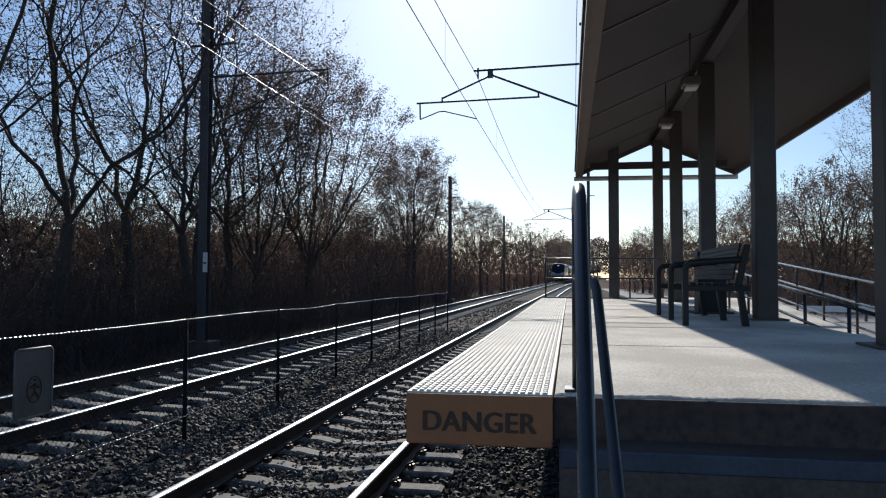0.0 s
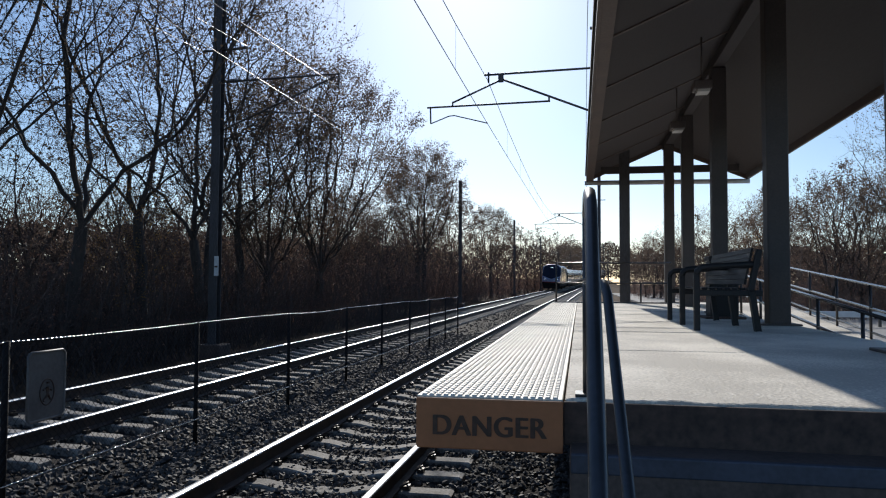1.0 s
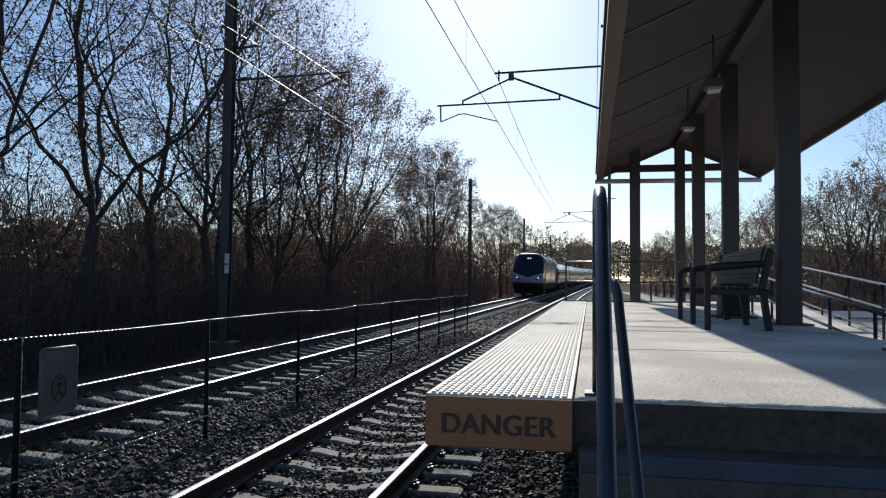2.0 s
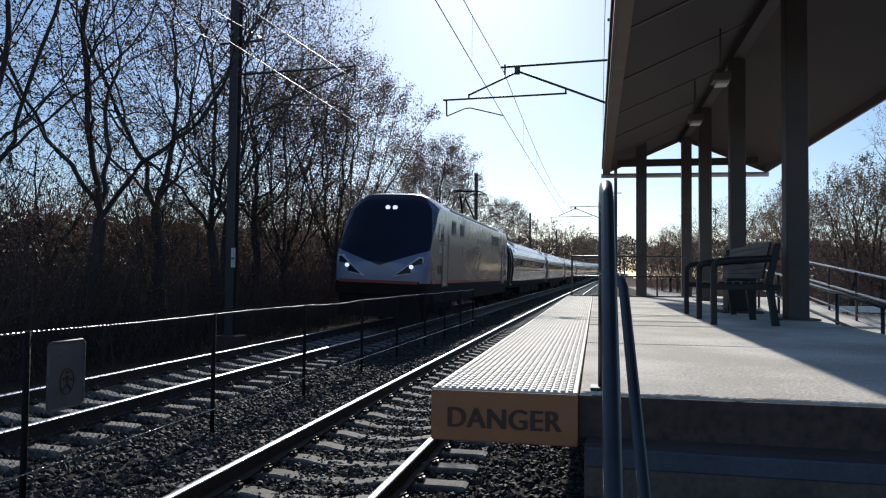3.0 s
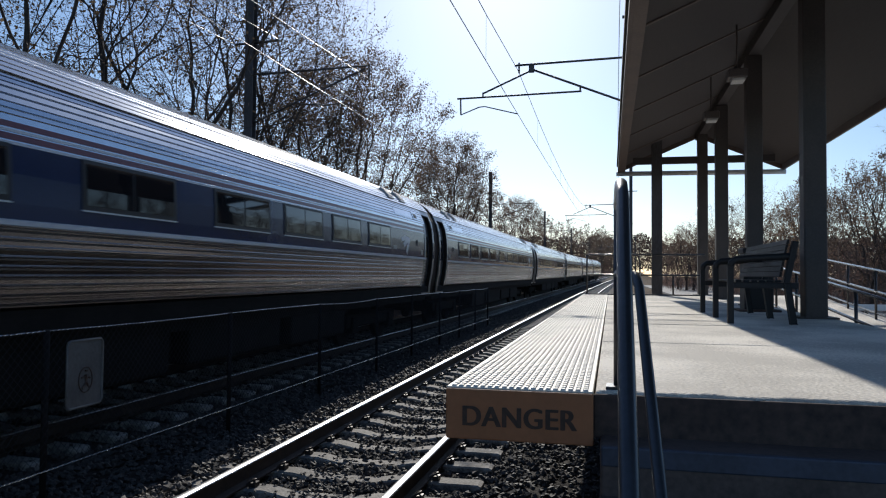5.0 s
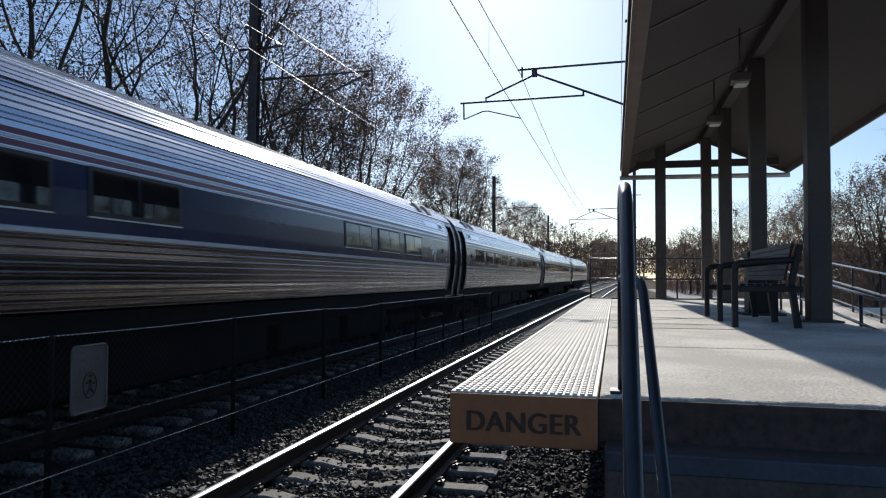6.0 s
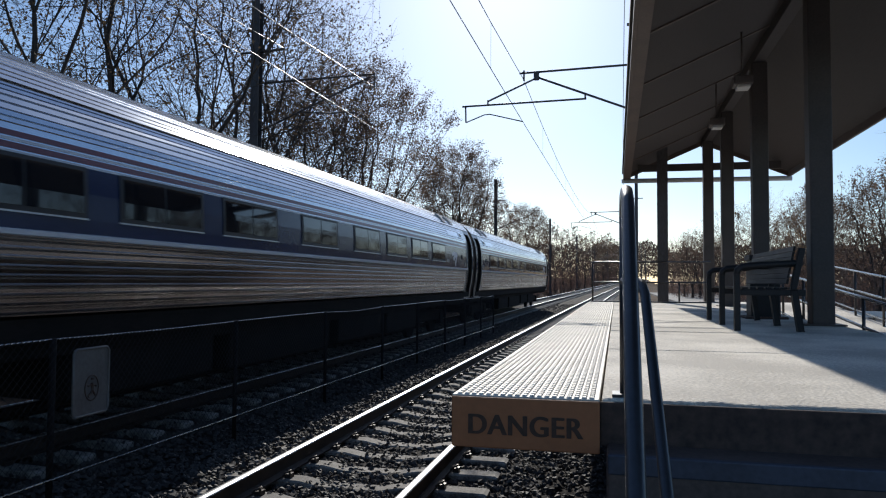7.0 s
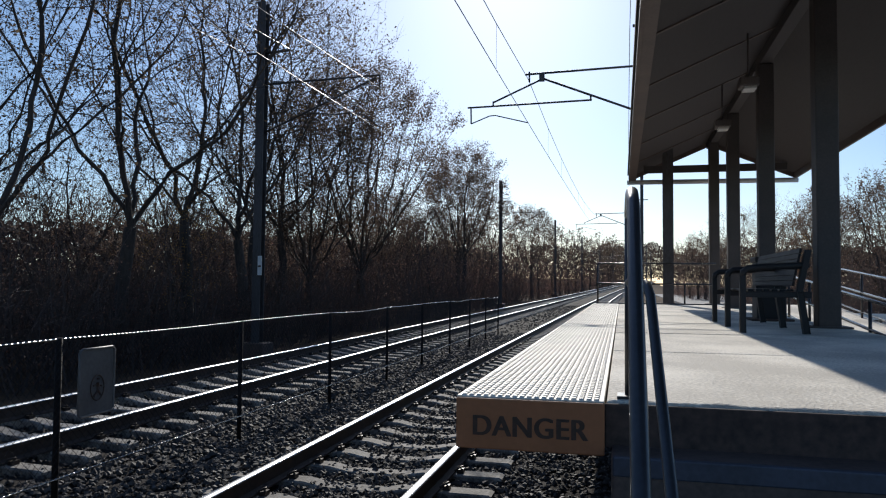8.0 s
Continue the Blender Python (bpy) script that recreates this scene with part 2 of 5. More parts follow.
# ------------------------------------------------------------------ ground
def ground():
    bm = bmesh.new()
    xs = [-2500, -400, -90, -40, -25, -16, -11, -9.6, -8.6, 0.62, 6.2, 7.5, 12, 25, 60, 400, 2500]
    ys = [-600, -60, -20, -6, 0, 8, 16, 24, 34, 46, 60, 80, 105, 135, 170, 220, 300, 600, 3500]
    grid = []
    for y in ys:
        row = []
        for x in xs:
            z = -0.42
            if x < -11 and abs(x) < 300:
                z = -0.35 + 0.25 * noise.noise((x * 0.13, y * 0.11, 0))
            if x in (6.2,):
                z = 0.02
            if 7 < x < 100:
                z = 0.15
            s = bend(y) if -100 < x < 100 and 0 < y < 320 else 0
            row.append(bm.verts.new((x + s, y, z + (rise(y) if x < 5 else 0.0))))
        grid.append(row)
    for a, b in zip(grid, grid[1:]):
        for i in range(len(xs) - 1):
            bm.faces.new((a[i], a[i + 1], b[i + 1], b[i]))
    ob = part("ground", bm, M["litter"])
    tagged(ob, "brown leaf-strewn soil beside the railway", "ground", kind="structure")


def ballast_bed():
    """Crushed stone under both tracks, with an uneven top."""
    bm = bmesh.new()
    prof = [(-9.6, -0.43), (-8.2, -0.04), (-7.3, 0.02), (-4.7, 0.0), (-3.9, -0.07), (-3.2, -0.07), (-2.9, -0.07), (-0.6, -0.07), (0.0, -0.10), (0.66, -0.14)]
    xs = []
    for (x0, z0), (x1, z1) in zip(prof, prof[1:]):
        n = max(1, int((x1 - x0) / 0.22))
        xs += [(x0 + (x1 - x0) * i / n, z0 + (z1 - z0) * i / n) for i in range(n)]
    xs.append(prof[-1])
    ys = [-8 + 0.25 * i for i in range(150)] + [29.5 + 3 * i for i in range(95)]
    grid = []
    for y in ys:
        s = bend(y)
        grid.append([bm.verts.new((x + s, y, z + rise(y) + 0.025 * noise.noise((x * 3.1, y * 3.1, 1.7)))) for x, z in xs])
    for a, b in zip(grid, grid[1:]):
        for i in range(len(xs) - 1):
            bm.faces.new((a[i], a[i + 1], b[i + 1], b[i]))
    ob = part("ballast_bed", bm, M["ballast"])
    tagged(ob, "bed of dark crushed stone under the tracks", "ballast", kind="structure")


def ballast_stones():
    """Loose stones on the bed, many near the platform and fewer further on."""
    rng = np.random.default_rng(5)
    V, F = [], []
    base = np.array([(1, 0, 0), (-1, 0, 0), (0, 1, 0), (0, -1, 0), (0, 0, 1), (0, 0, -1)], float)
    tri = np.array([(0, 2, 4), (2, 1, 4), (1, 3, 4), (3, 0, 4), (2, 0, 5), (1, 2, 5), (3, 1, 5), (0, 3, 5)])
    def bed(x):
        return np.interp(x, [-9.6, -8.2, -7.3, -4.7, -3.9, -3.2, -2.9, -0.6, 0.0, 0.66], [-0.43, -0.04, 0.02, 0.0, -0.07, -0.07, -0.07, -0.07, -0.10, -0.14])
    spots = []
    for n, x0, x1, y0, y1, s0, s1 in ((4500, -4.6, 0.5, -6, -0.5, 0.025, 0.05), (15500, -4.6, 0.6, -0.5, 8, 0.019, 0.046), (10000, -4.8, -0.2, 7.6, 24, 0.027, 0.054), (9500, -9.2, -4.2, 1, 24, 0.025, 0.055), (4500, -9.0, -0.4, 24, 60, 0.035, 0.065)):
        x, y, s = rng.uniform(x0, x1, n), rng.uniform(y0, y1, n), rng.uniform(s0, s1, n)
        spots += [(u, v, w, 0.0) for u, v, w in zip(x, y, s)]
    # heaped over the tie ends of the near track, and strewn over the ties
    for n, x0, x1, y0, y1, s0, s1, up in ((2600, NEAR_X - 1.45, NEAR_X - 0.86, 0.5, 24, 0.022, 0.045, 0.085), (900, NEAR_X - 0.65, NEAR_X + 0.65, -0.5, 14, 0.012, 0.028, 0.05), (1500, FAR_X - 1.3, FAR_X + 1.3, 2, 24, 0.014, 0.03, 0.07)):
        x, y, s = rng.uniform(x0, x1, n), rng.uniform(y0, y1, n), rng.uniform(s0, s1, n)
        spots += [(u, v, w, up) for u, v, w in zip(x, y, s)]
    dark = [[], []]
    for x, y, s, up in spots:
        q = Euler(rng.uniform(0, 6.28, 3)).to_matrix()
        sc = s * rng.uniform(0.55, 1.2, (6, 1))
        v = (base * sc) @ np.array(q).T * (1, 1, 0.8) + (x + bend(y), y, bed(x) + up + rise(y) + s * 0.45)
        vs, fs = dark if -7.6 < x < -4.75 else (V, F)
        fs.append(tri + 6 * len(vs))
        vs.append(v)
    ob = raw("ballast_stones", np.concatenate(V).tolist(), np.concatenate(F).tolist(), M["stone"])
    tagged(ob, "loose grey crushed stones between the ties", "gravel", kind="stuff")
    ob = raw("ballast_stones", np.concatenate(dark[0]).tolist(), np.concatenate(dark[1]).tolist(), M["stone_dark"])
    tagged(ob, "dark crushed stones on the far track", "gravel", kind="stuff")


# ------------------------------------------------------------------ tracks
def sweep(name, prof, ys, cx, cz, cant, material, parent):
    """A bar of the outline prof drawn along the curved line."""
    bm = bmesh.new()
    rows = []
    ca, sa = math.cos(radians(cant)), math.sin(radians(cant))
    for y in ys:
        rows.append([bm.verts.new((cx + bend(y) + u * ca + w * sa, y, cz + rise(y) - u * sa + w * ca)) for u, w in prof])
    n = len(prof)
    for a, b in zip(rows, rows[1:]):
        for i in range(n):
            bm.faces.new((a[i], a[(i + 1) % n], b[(i + 1) % n], b[i]))
    bmesh.ops.recalc_face_normals(bm, faces=bm.faces)
    return part(name, bm, material, parent)


def track(label, cx, cz, cant):
    t = thing("railway_track", label, "railway track", "railway tracks")
    ys = [-40 + 5 * i for i in range(70)]
    for side in (-1, 1):
        u = side * 0.7525
        web = [(u - 0.07, -0.18), (u + 0.07, -0.18), (u + 0.07, -0.165), (u + 0.012, -0.145), (u + 0.010, -0.05), (u + 0.034, -0.038), (u + 0.034, -0.013), (u - 0.034, -0.013), (u - 0.034, -0.038), (u - 0.010, -0.05), (u - 0.012, -0.145), (u - 0.07, -0.165)]
        r = sweep("rail", web, ys, cx, cz, cant, M["rail_side"], t)
        head = [(u - 0.037, -0.014), (u + 0.037, -0.014), (u + 0.034, -0.008), (u + 0.030, -0.0045), (u + 0.024, -0.0016), (u + 0.016, 0.0008), (u + 0.008, 0.002), (u - 0.008, 0.002), (u - 0.016, 0.0008), (u - 0.024, -0.0016), (u - 0.030, -0.0045), (u - 0.034, -0.008)]
        h = sweep("rail_head", head, ys, cx, cz, cant, M["rail_head"], r)
        tagged(h, "bright polished running surface")
    # concrete ties, lower in the middle
    poly = [(-1.3, -0.33), (-1.3, -0.20), (-1.27, -0.185), (-0.50, -0.185), (-0.28, -0.225), (0.28, -0.225), (0.50, -0.185), (1.27, -0.185), (1.3, -0.20), (1.3, -0.33)]
    proto = Pr(poly, -0.108, 0.108)
    bmesh.ops.bevel(proto, geom=[e for e in proto.edges if abs(e.verts[0].co.y - e.verts[1].co.y) < 1e-4 and max(e.verts[0].co.z, e.verts[1].co.z) > -0.3], offset=0.015, segments=1, affect="EDGES")
    first = part("tie", proto, M["tie"], t)
    clip = bmesh.new()
    for s in (1,):
        tube(clip, [(s * 0.055, -0.03, -0.02), (s * 0.10, -0.05, 0.02), (s * 0.14, 0.0, 0.035), (s * 0.10, 0.05, 0.02), (s * 0.055, 0.03, -0.02)], 0.011, 5)
        box(clip, s * 0.12 - 0.03, -0.045, -0.03, s * 0.12 + 0.03, 0.045, 0.01)
    clip0 = part("rail_clip", clip, M["clip"], t)
    k = 0
    y = -5.0
    rnd = random.Random(3)
    while y < 172:
        lean = Matrix.Rotation(radians(cant), 4, "Y")
        m = Matrix.Translation((cx + bend(y), y + rnd.uniform(-0.015, 0.015), cz + rise(y))) @ Matrix.Rotation(radians(heading(y) + rnd.uniform(-0.5, 0.5)), 4, "Z") @ lean
        if k == 0:
            first.matrix_basis = m
        else:
            shared("tie", first, m, t)
        if y < 22:
            for s, turn in itertools.product((-1, 1), (0, 180)):
                mm = m @ Matrix.Translation((s * 0.7525, 0, -0.155)) @ Matrix.Rotation(radians(turn), 4, "Z")
                if k == 0 and s == -1 and turn == 0:
                    clip0.matrix_basis = mm
                else:
                    shared("rail_clip", clip0, mm, t)
        k += 1
        y += 0.61
    return t


# ------------------------------------------------------------------ platform
def platform():
    p = thing("platform", "raised concrete boarding platform with worn edges", "platform", kind="structure")
    # cast panels of the floor, with open joints
    cuts = [0.07, 2.42, 4.55, 6.75, 8.95, 11.15, 13.4, 15.8]
    for i, (a, b) in enumerate(zip(cuts, cuts[1:])):
        bm = B(0.618, a + (0.026 if i else 0.009), PZ - 0.19, 3.2, b - 0.026, PZ - 0.002 * (i % 2), bevel=0.012)
        if i == 0:
            # chipped front edge
            bmesh.ops.subdivide_edges(bm, edges=[e for e in bm.edges if abs(e.verts[0].co.x - e.verts[1].co.x) > 2], cuts=70)
            for v in bm.verts:
                if v.co.y < a + 0.03 and v.co.z > PZ - 0.05:
                    v.co.y += 0.016 * noise.noise((v.co.x * 6, 1, 2)) + 0.012 * noise.noise((v.co.x * 23, 4, 2))
                    v.co.z += 0.007 * noise.noise((v.co.x * 9, 7, 2)) - 0.002
        part("floor_panel", bm, M["concrete"], p)
    part("floor_panel", B(2.3, 15.806, PZ - 0.19, 5.6, 17.6, PZ - 0.002, bevel=0.012), M["concrete"], p)
    for c in cuts[1:-1]:
        part("joint_seal", B(0.62, c - 0.024, PZ - 0.1, 3.19, c + 0.024, PZ - 0.06), M["under"], p, "dark joint filler")
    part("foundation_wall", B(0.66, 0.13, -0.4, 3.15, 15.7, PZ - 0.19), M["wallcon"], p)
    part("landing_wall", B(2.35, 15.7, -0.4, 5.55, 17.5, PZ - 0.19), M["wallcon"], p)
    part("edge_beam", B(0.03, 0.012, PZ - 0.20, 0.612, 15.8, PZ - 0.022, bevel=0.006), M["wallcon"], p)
    # tiles of the warning strip, each with rows of flat domes
    dome = [(-0.5, -0.5), (0.5, -0.5), (0.5, 0.5), (-0.5, 0.5)]
    y = 0.0
    step = 0.0554
    n_tiles = 0
    while y < 15.7:
        L = min(0.61, 15.8 - y)
        bm = B(0.0, y + 0.002, PZ - 0.022, 0.61, y + L - 0.002, PZ + 0.002, bevel=0.003)
        for ix in range(19):
            for iy in range(int(round(L / step))):
                cx, cy = 0.031 + ix * 0.0305, y + 0.028 + iy * 0.0554
                if cy > y + L - 0.02:
                    continue
                lo = [bm.verts.new((cx + u * 0.024, cy + v * 0.036, PZ + 0.0015)) for u, v in dome]
                hi = [bm.verts.new((cx + u * 0.015, cy + v * 0.024, PZ + 0.0085)) for u, v in dome]
                for k in range(4):
                    bm.faces.new((lo[k], lo[(k + 1) % 4], hi[(k + 1) % 4], hi[k]))
                bm.faces.new(hi)
        part("warning_tile", bm, M["tactile"], p, "pale ribbed tactile tile" if n_tiles == 0 else "")
        n_tiles += 1
        y += 0.61
    # covers the slab's pale front; its dark colour holds stains and painted shade
    part("end_face", B(0.612, 0.052, PZ - 0.192, 3.2, 0.07, PZ - 0.014, bevel=0.005), M["wallcon"], p, "stained concrete edge, also darkened for shade")
    # stairs down at the end
    for k in range(1, 7):
        z = PZ - 0.18 * k
        y1 = 0.125 - 0.28 * (k - 1)
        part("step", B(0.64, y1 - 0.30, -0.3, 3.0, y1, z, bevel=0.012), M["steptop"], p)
        part("step_nosing", B(0.645, y1 - 0.306, z - 0.07, 2.995, y1 - 0.27, z + 0.004, bevel=0.006), M["nosing"], p, "blue-grey step edge")
    return p


def danger_board():
    t = thing("warning_board", "yellow-orange board reading DANGER on the platform end", "warning sign")
    b = B(0.0, -0.012, PZ - 0.215, 0.612, 0.008, PZ - 0.004, bevel=0.006)
    part("board", b, M["danger"], t)
    fc = bpy.data.curves.new("lettering", "FONT")
    fc.body, fc.size, fc.extrude, fc.align_x, fc.space_character = "DANGER", 0.118, 0.0012, "CENTER", 1.06
    tmp = new("lettering_source", fc)
    tmp.matrix_world = Matrix()
    bpy.context.view_layer.update()
    me = bpy.data.meshes.new_from_object(tmp.evaluated_get(bpy.context.evaluated_depsgraph_get()))
    bpy.data.objects.remove(tmp)
    bpy.data.curves.remove(fc)
    bold = bmesh.new()
    for k, dx in enumerate((-0.0045, -0.0015, 0.0015, 0.0045)):
        n0 = len(bold.verts)
        bold.from_mesh(me)
        bold.verts.ensure_lookup_table()
        for v in bold.verts[n0:]:
            v.co += Vector((dx, 0.0012 * (k % 2), 0.0004 * k))
    bold.to_mesh(me)
    bold.free()
    xs = [v.co.x for v in me.vertices]
    k = 0.476 / (max(xs) - min(xs))
    me.transform(Matrix.Diagonal((k, 1.0, 1.0, 1.0)))
    me.materials.clear()
    me.materials.append(M["ink"])
    ob = new("lettering", me)
    ob.parent = t
    ob.matrix_basis = Matrix.Translation((0.306, -0.0135, PZ - 0.157)) @ Matrix.Rotation(radians(90), 4, "X")
    tagged(ob, "dark letters DANGER")


def stair_rail():
    t = thing("stair_handrail", "dark painted steel pipe handrail beside the platform steps", "handrail")
    part("post", Tb([(0.712, 0.16, PZ - 0.002), (0.712, 0.16, 2.18)], 0.021, 10), M["blacksteel"], t)
    part("base_plate", B(0.66, 0.10, PZ - 0.001, 0.765, 0.215, PZ + 0.012, bevel=0.003), M["blacksteel"], t)
    part("top_rail", Tb([(0.712, 0.16, 2.17), (0.713, -0.3, 2.195), (0.714, -0.52, 2.185), (0.717, -0.60, 2.14), (0.718, -1.65, 1.31), (0.719, -2.0, 1.03)], 0.0215, 12), M["blacksteel"], t)
    part("mid_rail", Tb([(0.712, 0.14, 1.885), (0.74, 0.02, 1.885), (0.776, -0.06, 1.875), (0.788, -0.12, 1.83), (0.823, -0.95, 1.19), (0.835, -1.4, 0.85)], 0.0195, 12), M["blacksteel"], t)
    part("lower_post", Tb([(0.719, -1.5, 0.2), (0.719, -1.52, 1.40)], 0.021, 10), M["blacksteel"], t)


def end_rail():
    t = thing("end_railing", "grey pipe railing across the far platform end", "railing")
    for z in (PZ + 0.5, PZ + 1.0):
        part("rail", Tb([(0.10, 15.72, z), (2.9, 15.72, z)], 0.021, 8), M["railpipe"], t)
    for x in (0.10, 2.17):
        part("post", Tb([(x, 15.72, PZ - 0.01), (x, 15.72, PZ + (1.0 if x < 1 else 0.5))], 0.021, 8), M["railpipe"], t)
    part("kick_bar", B(0.06, 15.68, PZ - 0.003, 2.9, 15.76, PZ + 0.035, bevel=0.004), M["blacksteel"], t)


def ramp():
    t = thing("access_ramp", "long sloping concrete ramp beside the platform", "ramp", kind="structure")
    def z(y):
        return PZ - (15.8 - y) / 12.5
    part("ramp_slab", Pr([(15.8, -0.4), (15.8, PZ), (-0.5, z(-0.5)), (-0.5, -0.4)], 3.75, 5.6, "x"), M["concrete"], t)
    for name, x, ys in (("outer_ramp_railing", 5.5, (15.4, 13.75, 12.1, 10.45, 8.8, 7.15, 5.5, 3.85, 2.2, 0.5)), ("inner_ramp_railing", 3.95, (14.6, 12.95, 11.3, 9.65, 8.0, 6.35, 4.7, 3.05, 1.4))):
        r = thing(name.replace("outer_", "").replace("inner_", ""), "bare metal pipe railing along the sloping ramp", "railing", "ramp railings")
        for dz in (0.92, 0.52):
            part("rail", Tb([(x, ys[0], z(ys[0]) + dz), (x, ys[-1], z(ys[-1]) + dz)], 0.024, 8), M["railpipe"], r)
        for y in ys:
            part("post", Tb([(x, y, z(y) - 0.01), (x, y, z(y) + 0.92)], 0.024, 8), M["railpipe"], r)
        part("bottom_rail", Tb([(x, ys[0], z(ys[0]) + 0.12), (x, ys[-1], z(ys[-1]) + 0.12)], 0.02, 6), M["railpipe"], r)


EAVE_Z, RIDGE_Z, EL, ER, RX = 4.84, 5.76, 0.87, 5.15, 3.0
COLS = (2.65, 6.30, 9.95, 13.6, 16.95)


def canopy():
    t = thing("platform_canopy", "gabled platform canopy with dark wooden underside on one row of posts", "canopy")
    y0, y1 = -1.2, 17.8
    part("ceiling_board_west", Pr([(EL, EAVE_Z), (RX, RIDGE_Z), (RX, RIDGE_Z + 0.05), (EL, EAVE_Z + 0.05)], y0, y1), M["soffit"], t)
    part("ceiling_board_east", Pr([(RX, RIDGE_Z), (ER, EAVE_Z), (ER, EAVE_Z + 0.05), (RX, RIDGE_Z + 0.05)], y0, y1), M["soffit"], t)
    part("roof", Pr([(EL - 0.03, EAVE_Z + 0.055), (RX, RIDGE_Z + 0.06), (ER + 0.03, EAVE_Z + 0.055), (ER + 0.03, EAVE_Z + 0.16), (RX, RIDGE_Z + 0.18), (EL - 0.03, EAVE_Z + 0.16)], y0 - 0.05, y1 + 0.05), M["roofing"], t, "dark shingle roof")
    for x in (EL, ER - 0.05):
        part("fascia", B(x, y0, EAVE_Z - 0.13, x + 0.05, y1, EAVE_Z + 0.045, bevel=0.004), M["fascia"], t)
    part("eave_board", B(EL + 0.052, y0, EAVE_Z - 0.10, EL + 0.20, y1, EAVE_Z - 0.07), M["fascia"], t)
    # rafters
    for y in [y0 + 0.1 + 2.4 * i for i in range(8)]:
        part("rafter", Pr([(EL + 0.2, EAVE_Z + 0.066), (RX, RIDGE_Z - 0.018), (RX, RIDGE_Z - 0.002), (EL + 0.2, EAVE_Z + 0.085 - 0.004)], y - 0.03, y + 0.03), M["fascia"], t)
    part("ridge_beam", B(RX - 0.09, y0 + 0.15, RIDGE_Z - 0.20, RX + 0.09, y1 - 0.05, RIDGE_Z - 0.034, bevel=0.008), M["soffit"], t)
    for y in COLS:
        c = part("post", B(RX - 0.125, y - 0.12, PZ - 0.002, RX + 0.125, y + 0.12, RIDGE_Z - 0.203, bevel=0.02), M["column"], t, "grey painted steel post")
        part("base_plate", B(RX - 0.22, y - 0.22, PZ - 0.001, RX + 0.22, y + 0.22, PZ + 0.02, bevel=0.004), M["column"], c)
        if y > 16:
            part("tie_beam", B(1.25, y - 0.06, 4.82, 4.75, y + 0.06, 5.0, bevel=0.006), M["soffit"], t)
    part("gable_pipe", Tb([(EL - 0.04, 17.78, 4.70), (ER + 0.04, 17.78, 4.67)], 0.065, 10), M["gutter"], t, "pale horizontal pipe under the gable")
    # verge of the far gable
    for a, b in (((EL, EAVE_Z - 0.12), (RX, RIDGE_Z - 0.12)), ((ER, EAVE_Z - 0.12), (RX, RIDGE_Z - 0.12))):
        part("verge_board", Pr([a, b, (b[0], b[1] + 0.17), (a[0], a[1] + 0.17)], y1 - 0.002, y1 + 0.04), M["fascia"], t)


def canopy_light(y):
    t = thing("canopy_light", "boxy brown light fitting hanging under the canopy", "lamp", "canopy lights")
    x, z = 2.46, 4.70
    part("housing", B(x - 0.13, y - 0.15, z + 0.03, x + 0.13, y + 0.15, z + 0.16, bevel=0.02), M["lampbox"], t)
    part("lens", B(x - 0.08, y - 0.12, z - 0.012, x + 0.10, y + 0.12, z + 0.035, bevel=0.012), M["lampglass"], t, "pale unlit lens")
    part("stem", Tb([(x, y, z + 0.15), (x, y, EAVE_Z + (x - EL) * 0.432)], 0.014, 6), M["lampbox"], t)


def bench():
    t = thing("bench", "black metal platform bench with three arm frames", "bench")
    for y in (4.93, 6.02, 7.25):
        bm = bmesh.new()
        box(bm, 1.845, y - 0.035, PZ - 0.002, 1.905, y + 0.035, PZ + 0.58, bevel=0.008)
        part("front_leg", bm, M["bench"], t)
        part("armrest", Tb([(1.875, y, PZ + 0.56), (1.885, y, PZ + 0.62), (1.93, y, PZ + 0.655), (2.05, y, PZ + 0.665), (2.50, y, PZ + 0.69)], 0.034, 8), M["bench"], t)
        part("seat_bar", B(1.88, y - 0.03, PZ + 0.36, 2.52, y + 0.03, PZ + 0.42, bevel=0.008), M["bench"], t)
        m = Matrix.Translation((2.40, y, PZ + 0.40)) @ Matrix.Rotation(radians(12), 4, "Y")
        part("back_post", B(-0.03, -0.035, 0, 0.03, 0.035, 0.45, bevel=0.008, m=m), M["bench"], t)
        m = Matrix.Translation((2.41, y, PZ + 0.42)) @ Matrix.Rotation(radians(172), 4, "Y")
        part("rear_leg", B(-0.03, -0.035, 0, 0.03, 0.035, 0.42, bevel=0.008, m=m), M["bench"], t)
    for i in range(7):
        x = 1.93 + 0.075 * i
        part("seat_slat", B(x, 4.95, PZ + 0.422, x + 0.055, 7.23, PZ + 0.445, bevel=0.004), M["bench"], t)
    for i in range(7):
        m = Matrix.Translation((2.385, 0, PZ + 0.42)) @ Matrix.Rotation(radians(12), 4, "Y")
        z = 0.05 + 0.056 * i
        part("back_slat", B(-0.055, 4.95, z, -0.032, 7.23, z + 0.053, bevel=0.004, m=m), M["bench"], t)


def litter_bin():
    t = thing("litter_bin", "dark square litter bin under the canopy", "bin")
    part("body", B(2.48, 7.75, PZ + 0.02, 2.86, 8.15, PZ + 0.80, bevel=0.02), M["bench"], t)
    part("lid", B(2.46, 7.73, PZ + 0.80, 2.88, 8.17, PZ + 0.88, bevel=0.02), M["bench"], t)
    part("plinth", B(2.40, 7.66, PZ - 0.002, 2.94, 8.24, PZ + 0.03, bevel=0.01), M["wallcon"], t)


# ------------------------------------------------------------------ fence between the tracks
FENCE_X = -3.86
POSTS = (-6.5, -3.6, -0.65, 2.14, 5.14, 7.98, 10.9, 13.5, 16.3, 18.9, 21.5, 24.0)


